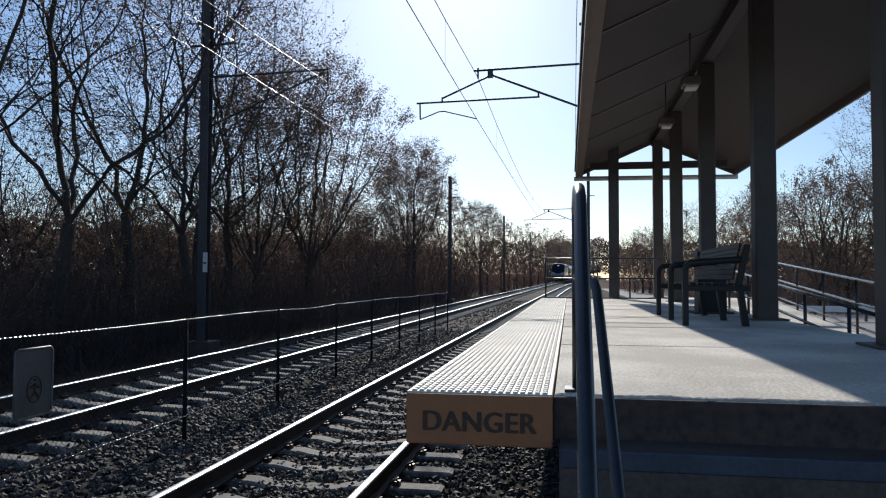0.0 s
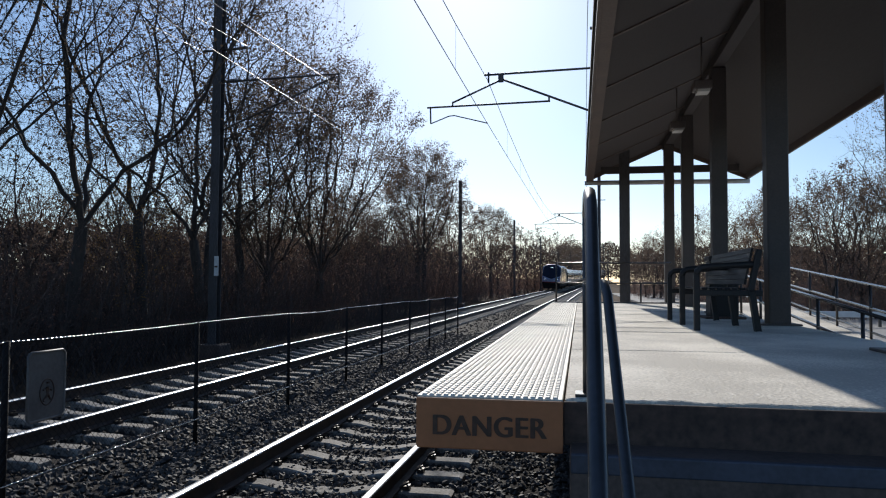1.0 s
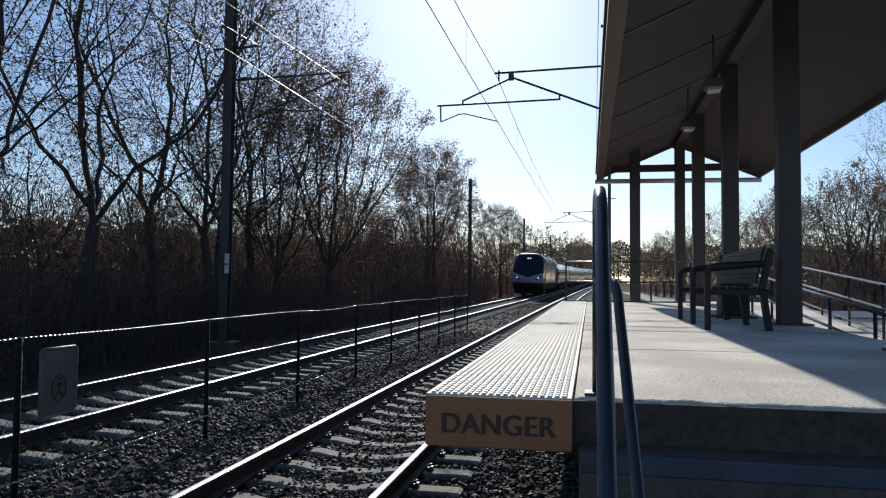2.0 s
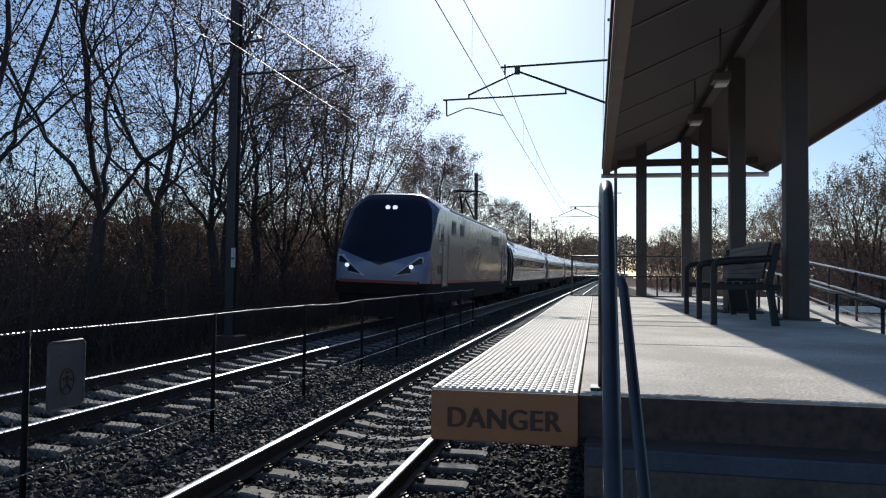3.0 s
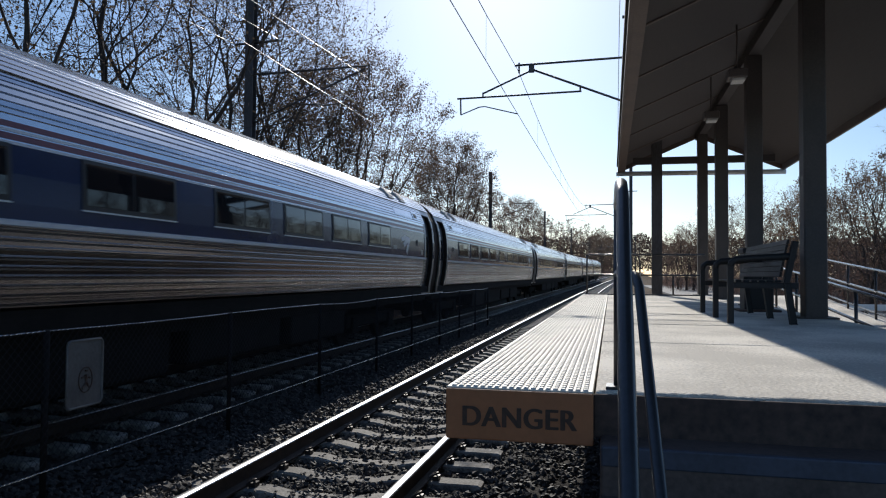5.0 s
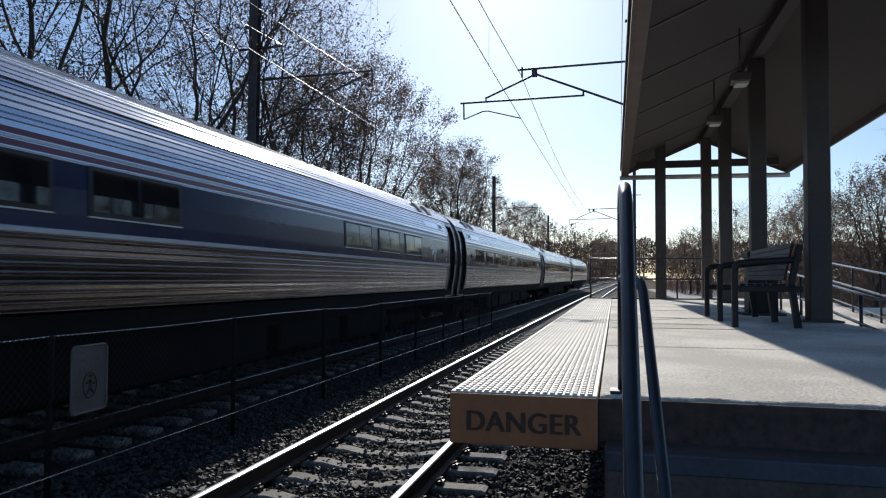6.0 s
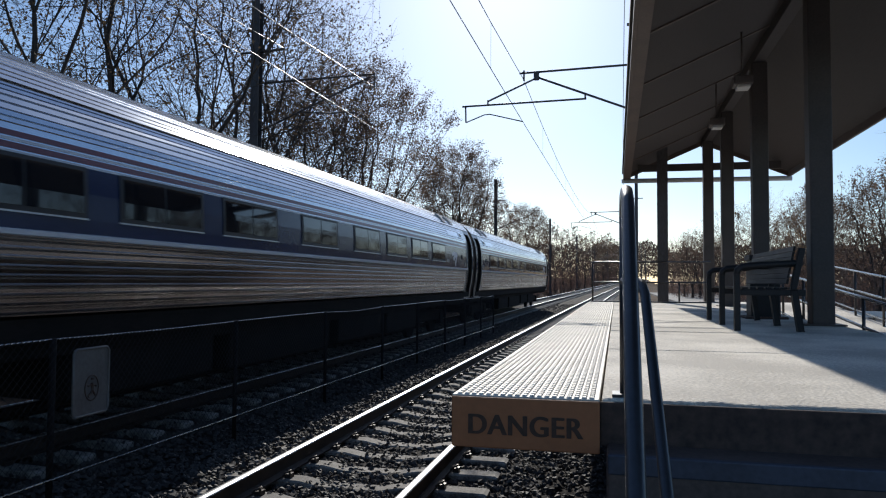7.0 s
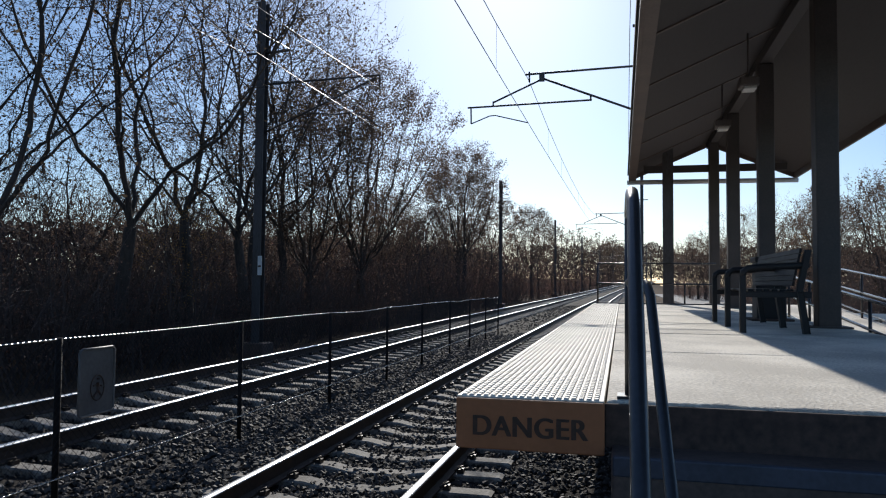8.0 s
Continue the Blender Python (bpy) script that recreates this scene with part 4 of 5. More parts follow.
LOCO_L = 19.9


def loco_shell():
    """Lofted hull: sections from nose to tail as rows of points."""
    half = [(-0.10, 1.22, 1.98, 0.30), (-0.04, 1.36, 2.10, 0.34), (0.04, 1.42, 2.28, 0.40), (0.18, 1.455, 2.55, 0.46), (0.40, 1.475, 2.88, 0.50), (0.68, 1.485, 3.26, 0.54), (0.96, 1.49, 3.66, 0.56), (1.22, 1.49, 4.02, 0.56), (1.45, 1.49, 4.21, 0.56), (1.75, 1.49, 4.27, 0.56), (3.0, 1.49, 4.25, 0.56), (3.7, 1.49, 4.16, 0.44), (6.5, 1.49, 4.15, 0.44), (LOCO_L / 2, 1.49, 4.15, 0.44)]
    secs = half + [(LOCO_L - y, w, z, c) for y, w, z, c in half[-2::-1]]
    rows = []
    for y, w, zt, c in secs:
        zs = zt - c * 0.85
        side = [(w * 0.985, 0.98), (w, 1.15)] + [(w, 1.15 + (zs - 1.15) * k / 10) for k in range(1, 11)]
        top = [(w - 0.05, zs + 0.12 * c), (w * 0.86, zs + 0.36 * c), (w * 0.70, zs + 0.66 * c), (w * 0.56, zt - 0.02), (w * 0.31, zt), (0.0, zt)]
        line = side + top
        pts = [(x, y, z) for x, z in line] + [(-x, y, z) for x, z in line[-2::-1]]
        rows.append(pts)
    return rows


def locomotive():
    t = thing("locomotive", "silver and pale blue electric locomotive with dark windscreen mask", "locomotive")
    rows = loco_shell()
    hull = bmesh.new()
    fine = []
    for a, b in zip(rows, rows[1:]):
        n = 4 if abs(b[0][1] - a[0][1]) < 0.5 else 1
        for k in range(n):
            fine.append([tuple(p + (q - p) * k / n for p, q in zip(u, v)) for u, v in zip(a, b)])
    fine.append(rows[-1])
    for a, b in zip(fine, fine[1:]):
        for i in range(len(a) - 1):
            hull.faces.new([hull.verts.new(Vector(v)) for v in (a[i], a[i + 1], b[i + 1], b[i])])
    for a in (fine[0], fine[-1]):
        mid = len(a) // 2
        for i in range(mid):
            q = [Vector(a[i]), Vector(a[i + 1]), Vector(a[-2 - i]), Vector(a[-1 - i])]
            if (q[1] - q[2]).length < 1e-5:
                q = [q[0], q[1], q[3]]
            hull.faces.new([hull.verts.new(v) for v in q])
    bmesh.ops.remove_doubles(hull, verts=hull.verts, dist=0.0005)
    # cut lines of the painted areas: a shallow V on the nose and a slanted edge behind the windscreen
    VEE, VZ, RAKE = 0.34, 1.87, 0.60
    cuts = [((0, 0, VZ), (s * -VEE, 0, 1)) for s in (1, -1)]
    cuts += [((0, 0.42, 2.42), (0, 1, -RAKE)), ((0, LOCO_L - 0.42, 2.42), (0, -1, -RAKE)), ((0, 0.55, 0), (0, 1, 0)), ((0, LOCO_L - 0.55, 0), (0, -1, 0)), ((0, 0, 1.36), (0, 0, 1)), ((0, 0, 3.79), (0, 0, 1))]
    for co, no in cuts:
        bmesh.ops.bisect_plane(hull, geom=hull.verts[:] + hull.edges[:] + hull.faces[:], dist=0.0005, plane_co=co, plane_no=no)
    bmesh.ops.recalc_face_normals(hull, faces=hull.faces)

    def zone(c):
        edge, end = min(c.y, LOCO_L - c.y), "" if c.y < LOCO_L / 2 else "2"
        if c.z > VZ + VEE * abs(c.x) and edge < 0.42 + (c.z - 2.42) * RAKE:
            return "mask" + end
        if c.z < 1.36:
            return "sill"
        if edge < 0.55:
            return "nose" + end
        return "roof" if c.z > 3.79 else "body"
    where = {f: zone(f.calc_center_median()) for f in hull.faces}
    names = (("body", "body", "loco", ""), ("mask", "windscreen", "loco_dark", "dark glossy windscreen mask"), ("mask2", "windscreen", "loco_dark", "dark glossy windscreen mask"), ("nose", "nose_panel", "loco_blue", "pale blue nose"), ("nose2", "nose_panel", "loco_blue", "pale blue nose"), ("roof", "roof", "loco_roof", ""), ("sill", "lower_body", "under", "dark lower body below the stripe"))
    for k, n, m, lab in names:
        bm = bmesh.new()
        seen = {}
        for f in hull.faces:
            if where[f] == k:
                vs = []
                for v in f.verts:
                    if v not in seen:
                        seen[v] = bm.verts.new(v.co)
                    vs.append(seen[v])
                bm.faces.new(vs)
        part(n, bm, M[m], t, lab, smooth=k[:4] in ("mask", "nose"))
    hull.free()
    part("underframe", B(-1.40, 0.25, 0.70, 1.40, LOCO_L - 0.25, 1.05, bevel=0.04), M["under"], t)
    pair("red_stripe", 1.492, 0.7, 1.35, LOCO_L - 0.7, 1.46, 0.006, 0.0, M["loco_red"], t)
    pair("sill_panel", 1.486, 0.8, 0.97, LOCO_L - 0.8, 1.33, 0.008, 0.0, M["under"], t, "dark lower sill")
    pair("skirt", 1.46, 1.0, 0.72, LOCO_L - 1.0, 1.1, 0.02, 0.0, M["under"], t)
    for y0, s in ((0.0, 1), (LOCO_L, -1)):
        part("buffer_beam", B(-1.28, *sorted((y0 - s * 0.14, y0 + s * 0.5))[:1], 0.95, 1.28, sorted((y0 - s * 0.14, y0 + s * 0.5))[1], 1.42, bevel=0.05), M["under"], t)
        part("nose_stripe", B(-1.25, *sorted((y0 - s * 0.155, y0 - s * 0.13))[:1], 1.33, 1.25, sorted((y0 - s * 0.155, y0 - s * 0.13))[1], 1.42, bevel=0.004), M["loco_red"], t)
        part("pilot", Pr([(-1.3, 0.3), (1.3, 0.3), (1.2, 0.95), (-1.2, 0.95)], *sorted((y0 - s * 0.02, y0 + s * 0.25))), M["under"], t)
        for q in (1, -1):
            m = Matrix.Translation((q * 0.92, y0 + s * 0.0, 1.82)) @ Matrix.Rotation(radians(q * 18 * s), 4, "Z")
            wedge = Pr([(-q * 0.42, -0.23), (q * 0.37, -0.09), (q * 0.40, 0.30), (q * 0.31, 0.31)], -0.12, 0.12)
            rim = Pr([(-q * 0.50, -0.28), (q * 0.41, -0.13), (q * 0.445, 0.34), (q * 0.29, 0.355)], -0.10, 0.12)
            for w in (wedge, rim):
                w.transform(m)
            h = part("lamp_pod", wedge, M["loco_dark"], t)
            part("pod_rim", rim, M["stripe_white"], h, "pale rim of the lamp pod")
            part("headlight", Tb([(q * 1.02, y0 - s * 0.15, 1.85), (q * 1.02, y0 - s * 0.03, 1.85)], 0.062, 14), M["beam"] if s == 1 else M["lampglass"], h)
            part("top_lamp", Tb([(q * 0.12, y0 + s * 0.98, 3.74), (q * 0.12, y0 + s * 1.16, 3.74)], 0.075, 12), M["beam"] if s == 1 else M["lampglass"], t)
        part("wiper", Tb([(0.05, y0 + s * 0.28, 2.5), (0.75, y0 + s * 0.38, 2.62)], 0.012, 5), M["under"], t)
        part("chevron", B(-0.26, *sorted((y0 - s * 0.06, y0 + s * 0.10))[:1], 2.02, 0.26, sorted((y0 - s * 0.06, y0 + s * 0.10))[1], 2.06, bevel=0.006), M["stripe_white"], t)
        # cab side glass, door and steps
        def Y(a, b):
            return sorted((y0 + s * a, y0 + s * b))
        a, b = Y(1.55, 1.98)
        pair("cab_window", 1.488, a, 2.72, b, 3.32, 0.012, 0.02, M["glass"], t)
        a, b = Y(1.50, 1.66)
        pair("window_blind", 1.497, a, 2.76, b, 3.28, 0.012, 0.0, M["litwhite"], t)
        a, b = Y(2.15, 2.95)
        d = pair("cab_door", 1.49, a, 1.25, b, 3.30, 0.010, 0.02, M["loco"], t)
        for e in (2.12, 2.98):
            a, b = Y(e - 0.014, e + 0.014)
            pair("grab_rail", 1.515, a, 1.2, b, 3.0, 0.012, 0.0, M["steel_dull"], d)
        for k in range(5):
            a, b = Y(1.62, 1.95)
            pair("louvre", 1.492, a, 2.35 + 0.05 * k, b, 2.375 + 0.05 * k, 0.008, 0.0, M["stripe_white"], t)
    # engine-room windows and number bars
    for y in (3.5, 5.1, 13.15, 14.1, 15.0):
        w = pair("side_window", 1.490, y, 3.04, y + 0.70, 3.54, 0.014, 0.03, M["steel_dull"], t)
        pair("pane", 1.496, y + 0.05, 3.09, y + 0.65, 3.49, 0.014, 0.0, M["grille"], w)
    for k in range(3):
        pair("number_bar", 1.491, 1.45 + 0.3 * k, 1.66, 1.68 + 0.3 * k, 1.94, 0.004, 0.0, M["window_frame"], t)
        pair("number_bar", 1.491, 17.9 + 0.3 * k, 1.66, 18.13 + 0.3 * k, 1.94, 0.004, 0.0, M["window_frame"], t)
    # name as plain bars and a swept emblem in three bands
    for k in range(6):
        pair("name_bar", 1.491, 8.80 + 0.45 * k, 2.97, 8.94 + 0.45 * k, 3.16, 0.004, 0.0, M["blue"], t)
    for ytip, ztip, yend, zend, wide, sweep_up in ((9.7, 2.78, 6.6, 2.40, 0.42, 0.26), (10.2, 2.72, 8.3, 2.20, 0.44, 0.14), (10.8, 2.72, 9.0, 1.86, 0.46, 0.05)):
        for s in (1, -1):
            bm = bmesh.new()
            up, low = [], []
            for i in range(13):
                u = i / 12
                y, z = ytip + (yend - ytip) * u, ztip + (zend - ztip) * u ** 1.7 + sweep_up * math.sin(math.pi * u) * 0.5
                up.append((y, z))
                low.append((y + 0.34 * u ** 1.2 * wide / 0.5, z - wide * u * 0.75 - 0.012))
            prism(bm, up + low[::-1], s * 1.487, s * 1.495, "x")
            part("emblem", bm, M["blue"], t)
    # roof gear
    pair("roof_rail", 1.36, 3.8, 3.90, LOCO_L - 3.8, 3.96, 0.03, 0.0, M["loco_roof"], t)
    for y0, y1, h in ((4.6, 6.6, 0.16), (7.4, 9.6, 0.22), (10.4, 12.0, 0.18)):
        part("roof_box", B(-0.8, y0, 4.02, 0.8, y1, 4.02 + h, bevel=0.03), M["grille"], t)
    g = part("pantograph", B(-0.6, 14.4, 4.0, 0.6, 16.0, 4.14, bevel=0.02), M["under"], t)
    for s in (1, -1):
        part("pantograph_arm", Tb([(s * 0.35, 15.6, 4.1), (s * 0.12, 13.14, 5.30)], 0.045, 6), M["under"], g)
        part("pantograph_arm", Tb([(s * 0.12, 13.14, 5.30), (s * 0.42, 14.3, 5.72)], 0.03, 6), M["under"], g)
        part("collector_strip", Tb([(-0.95, 14.3 + s * 0.18, 5.60), (-0.6, 14.3 + s * 0.18, 5.76), (0.6, 14.3 + s * 0.18, 5.76), (0.95, 14.3 + s * 0.18, 5.60)], 0.024, 6), M["under"], g)
    part("folded_pantograph", B(-0.75, 4.0, 4.0, 0.75, 4.12, 4.1, bevel=0.01), M["under"], t)
    for y in (4.4, LOCO_L - 4.4):
        bogie(t, y, 2.9)
    return t


# ------------------------------------------------------------------ trees
def tree_mesh(seed, height, trunk_r, radius, base, fork, tips, leaves, leaf_size, lean=0.0, first=5, sprays=3):
    """A tree that forks again and again towards the tips of a rounded crown; leaves as small quads.
    radius, base and fork are shares of the height."""
    rng = np.random.default_rng(seed)
    V, F, LV, LF = [], [], [], []
    z0 = base * height
    pts = []
    while len(pts) < tips:
        u = rng.uniform(-1, 1, 3)
        n = np.linalg.norm(u)
        if n > 1 or rng.uniform() > 0.25 + n:
            continue
        w = 1.0 if u[2] > -0.2 else 1.0 + 0.35 * (u[2] + 0.2)
        lump = 1 + 0.22 * noise.noise((u[0] * 2.3 + seed, u[1] * 2.3, u[2] * 2.3))
        pts.append((u[0] * radius * height * w * lump + lean * height * 0.5, u[1] * radius * height * w * lump, z0 + (u[2] + 1) / 2 * (height - z0) * (0.9 + 0.1 * lump)))
    pts = np.array(pts)
    thin = trunk_r / tips ** 0.5

    def ring(p, d, r, n):
        d = Vector(d).normalized()
        e = d.orthogonal().normalized()
        g = d.cross(e)
        i = len(V)
        for k in range(n):
            an = math.tau * k / n
            V.append(tuple(Vector(p) + e * (r * math.cos(an)) + g * (r * math.sin(an))))
        return i

    def limb(p, d, q, r0, r1, steps, wob):
        """A bent limb from p, leaving along d, to q."""
        n = 8 if r0 > 0.12 else 5 if r0 > 0.04 else 3
        span = np.linalg.norm(q - p)
        c = p + d * span * 0.5
        last, old = None, p
        for k in range(steps + 1):
            u = k / steps
            x = (1 - u) ** 2 * p + 2 * u * (1 - u) * c + u * u * q
            if 0 < k < steps:
                x = x + rng.normal(0, wob * span, 3)
            t = (c - p) if k == 0 else (x - old)
            i = ring(x, t, r0 + (r1 - r0) * u, n)
            if last is not None:
                for j in range(n):
                    F.append((last + j, last + (j + 1) % n, i + (j + 1) % n, i + j))
            last, old = i, x
        t = q - c
        return t / (np.linalg.norm(t) + 1e-9)

    def split(idx, k, p):
        """Parts the tips among k limbs by their direction from p."""
        w = pts[idx] - p
        w = w / (np.linalg.norm(w, axis=1, keepdims=True) + 1e-9)
        cen = w[rng.choice(len(idx), k, replace=False)]
        for _ in range(4):
            near = np.argmax(w @ cen.T, axis=1)
            cen = np.array([w[near == j].mean(0) if (near == j).any() else cen[j] for j in range(k)])
        return [idx[near == j] for j in range(k) if (near == j).any()]

    def grow(p, d, idx, level):
        k = first if level == 0 else 3 if len(idx) > 30 and rng.uniform() < 0.4 else 2
        groups = split(idx, min(k, len(idx)), p) if len(idx) > 1 else [idx]
        for g in groups:
            r0 = max(thin * len(g) ** 0.5, 0.0045)
            cen = pts[g].mean(0)
            if len(g) == 1:
                limb(p, d * 0.5 + 0.3 * rng.normal(0, 1, 3), pts[g[0]], r0, 0.003, 2 if level < 4 else 1, 0.05)
                continue
            share = rng.uniform(0.26, 0.42) if len(groups) > 1 else 0.2
            q = p + (cen - p) * share + rng.normal(0, 0.02, 3) * np.linalg.norm(cen - p)
            q[2] -= 0.04 * np.linalg.norm((cen - p)[:2]) if level < 2 else 0
            away = (q - p) / (np.linalg.norm(q - p) + 1e-9)
            start = 0.45 * d + 0.55 * away
            nd = limb(p, start, q, r0, r0 * 0.86, 4 if level < 2 else 2 if len(g) > 6 else 1, 0.03)
            grow(q, nd, g, level + 1)

    foot, top = np.array((0.0, 0.0, -0.5)), np.array((lean * height * fork, 0.0, fork * height))
    limb(foot, np.array((0.0, 0.0, 1.0)), top, trunk_r * 1.35, trunk_r, 6, 0.012)
    grow(top, np.array((lean * 0.6, 0.0, 1.0)), np.arange(tips), 0)
    mid = np.array((lean * height * 0.5, 0, z0 + (height - z0) * 0.4))
    # sprays of fine twigs at the tips, pointing outwards and up
    for p in pts:
        out = (p - mid) / (np.linalg.norm(p - mid) + 1e-9) + (0, 0, 0.35)
        for _ in range(sprays):
            d = out + rng.normal(0, 0.75, 3)
            d *= rng.uniform(0.35, 0.95) / np.linalg.norm(d)
            o = p - d * rng.uniform(0, 0.45)
            w = np.cross(d, rng.normal(0, 1, 3))
            w *= 0.0045 / (np.linalg.norm(w) + 1e-9)
            k = d * 0.5 + rng.normal(0, 0.05, 3)
            i = len(V)
            V.extend((tuple(o - w), tuple(o + w), tuple(o + k + w * 0.7), tuple(o + k - w * 0.7), tuple(o + d)))
            F.append((i, i + 1, i + 2, i + 3))
            F.append((i + 3, i + 2, i + 4))
    # more leaves towards the outside of the crown, in uneven clumps
    weight = rng.gamma(2.2, 1.0, tips) * np.linalg.norm(pts - mid, axis=1) ** 1.3
    at = pts[rng.choice(tips, leaves, p=weight / weight.sum())]
    c = at + (mid - at) * (rng.uniform(0, 1, (leaves, 1)) ** 2 * 0.18) + rng.normal(0, 0.17, (leaves, 3))
    e = rng.normal(0, 1, (leaves, 3))
    e /= np.linalg.norm(e, axis=1, keepdims=True)
    g = np.cross(e, rng.normal(0, 1, (leaves, 3)))
    g /= np.linalg.norm(g, axis=1, keepdims=True) + 1e-9
    sz = leaf_size * rng.uniform(0.6, 1.4, (leaves, 1))
    quad = np.stack((c - e * sz, c - g * sz * 0.6, c + e * sz * 1.1, c + g * sz * 0.6), axis=1)
    LV = quad.reshape(-1, 3).tolist()
    LF = np.arange(leaves * 4).reshape(-1, 4).tolist()
    return V, F, LV, LF


KINDS = (
    # seed, trunk radius, crown radius, crown base, fork, tips, leaves, leaf size, leaf material, lean, limbs
    (11, 0.14, 0.38, 0.20, 0.22, 720, 4800, 0.042, "leaf_olive", 0.10, 4),
    (23, 0.21, 0.35, 0.28, 0.16, 1150, 29000, 0.048, "leaf", 0.03, 8),
    (37, 0.18, 0.27, 0.34, 0.28, 800, 18500, 0.054, "leaf", 0.0, 7),
    (41, 0.13, 0.35, 0.22, 0.26, 700, 4600, 0.042, "leaf_olive", -0.04, 5),
    (59, 0.20, 0.36, 0.14, 0.16, 420, 6400, 0.066, "leaf", 0.0, 6),
    (67, 0.16, 0.28, 0.20, 0.25, 260, 1800, 0.055, "leaf_gold", 0.02, 5),
    (71, 0.20, 0.30, 0.08, 0.20, 170, 1700, 0.100, "leaf", 0.03, 5),
    (83, 0.20, 0.34, 0.08, 0.22, 170, 1600, 0.100, "leaf_olive", -0.04, 5),
    (97, 0.18, 0.28, 0.06, 0.18, 170, 1700, 0.100, "leaf", 0.0, 6),
)
TREE_H = 14.0


def trees():
    protos = []
    for seed, r, wide, base, fork, tips, nl, ls, lm, lean, limbs in KINDS:
        protos.append((*tree_mesh(seed, TREE_H, r, wide, base, fork, tips, nl, ls, lean, limbs, 3 if tips > 780 else 2 if tips > 500 else 1), lm))
    made = {}
    rnd = random.Random(99)

    def plant(x, y, h, kind, turn, where):
        label = {"leaf": "half-bare tree with brown autumn leaves", "leaf_olive": "half-bare tree with dull olive leaves", "leaf_gold": "nearly bare tree with golden leaves"}[protos[kind][4]]
        m = pose(x, y, -0.3 + (rise(y) if x < 5 + bend(y) else 0.0), 0, 0, turn) @ Matrix.Scale(h / TREE_H, 4)
        if kind not in made:
            V, F, LV, LF, lm = protos[kind]
            t = thing("tree", label + " " + where, "tree", "trees along the line")
            raw("trunk", V, F, M["bark"], t, True)
            raw("crown", LV, LF, M[lm], t)
            made[kind] = t
            t.matrix_basis = m
        else:
            t = copy_thing(made[kind], Matrix())
            t.matrix_basis = m
            tagged(t, label + " " + where)
        return t

    # single trees of the near edge of the wood
    for x, y, h, k, a in (
        (-12.6, 10.2, 14.5, 0, 150), (-13.0, 14.7, 16.5, 0, 0), (-16.0, 12.5, 15.0, 3, 60), (-13.6, 19.0, 16.5, 3, 30),
        (-13.5, 22.8, 17.0, 0, 200), (-15.5, 27.0, 17.5, 3, 300), (-15.6, 30.0, 18.0, 3, 70), (-13.1, 34.0, 14.4, 1, 0), (-14.8, 31.5, 13.0, 1, 130),
        (-14.5, 43.0, 8.6, 2, 140), (-13.2, 48.5, 8.4, 6, 80), (-12.3, 56.0, 14.1, 2, 10), (-13.6, 59.0, 12.6, 2, 100), (-12.6, 68.0, 10.6, 8, 250),
        (-12.4, 76.0, 11.0, 6, 33), (-12.6, 84.0, 11.4, 8, 190), (-11.9, 92.0, 12.4, 2, 77), (-12.2, 101.0, 11.8, 8, 10), (-11.6, 112.0, 12.2, 6, 140), (-11.4, 121.0, 11.4, 8, 60),
        (-11.0, 130.0, 12.4, 7, 20), (-10.8, 142.0, 12.5, 6, 290), (-10.4, 153.0, 13.4, 8, 160), (-10.2, 166.0, 12.8, 6, 45), (-9.8, 180.0, 14.0, 8, 45), (-9.8, 196.0, 13.4, 7, 145), (-9.4, 212.0, 14.4, 8, 245),
        (-21.5, 6.5, 16.0, 3, 290), (-12.4, 16.6, 5.5, 5, 60),
        (-15.8, 29.5, 6.8, 4, 15), (-16.4, 35.0, 7.6, 4, 80), (-15.0, 39.5, 7.0, 4, 140), (-14.4, 45.5, 7.4, 4, 220), (-14.6, 52.0, 8.0, 4, 300), (-17.2, 24.5, 6.0, 4, 190),
        (-19.5, 16.0, 9.5, 0, 100), (-20.0, 21.5, 9.5, 3, 190), (-21.0, 29.0, 12.0, 3, 120)):
        plant(x + bend(y), y, h, k, a, "at the edge of the wood")
    # the wood behind
    for i in range(48):
        y = 8 + i * 3.5 + rnd.uniform(-1.5, 1.5)
        x = -rnd.uniform(17, 34) + bend(y)
        plant(x, y, rnd.uniform(4.6, 6.6) if y < 26 else rnd.uniform(6.5, 9.0) if y < 70 else rnd.uniform(8.0, 11.0), rnd.choice((6, 7, 8)), rnd.uniform(0, 360), "in the wood")
    # tall trees where the line curves out of sight
    for i in range(17):
        y = 225 + 7 * i + rnd.uniform(-2, 2)
        plant(-9.0 - rnd.uniform(0, 5) + bend(y) + (0.0 if y < 300 else (y - 300) * 0.35), y, rnd.uniform(13.0, 17.0), rnd.choice((6, 7, 8)), rnd.uniform(0, 360), "where the line curves away")
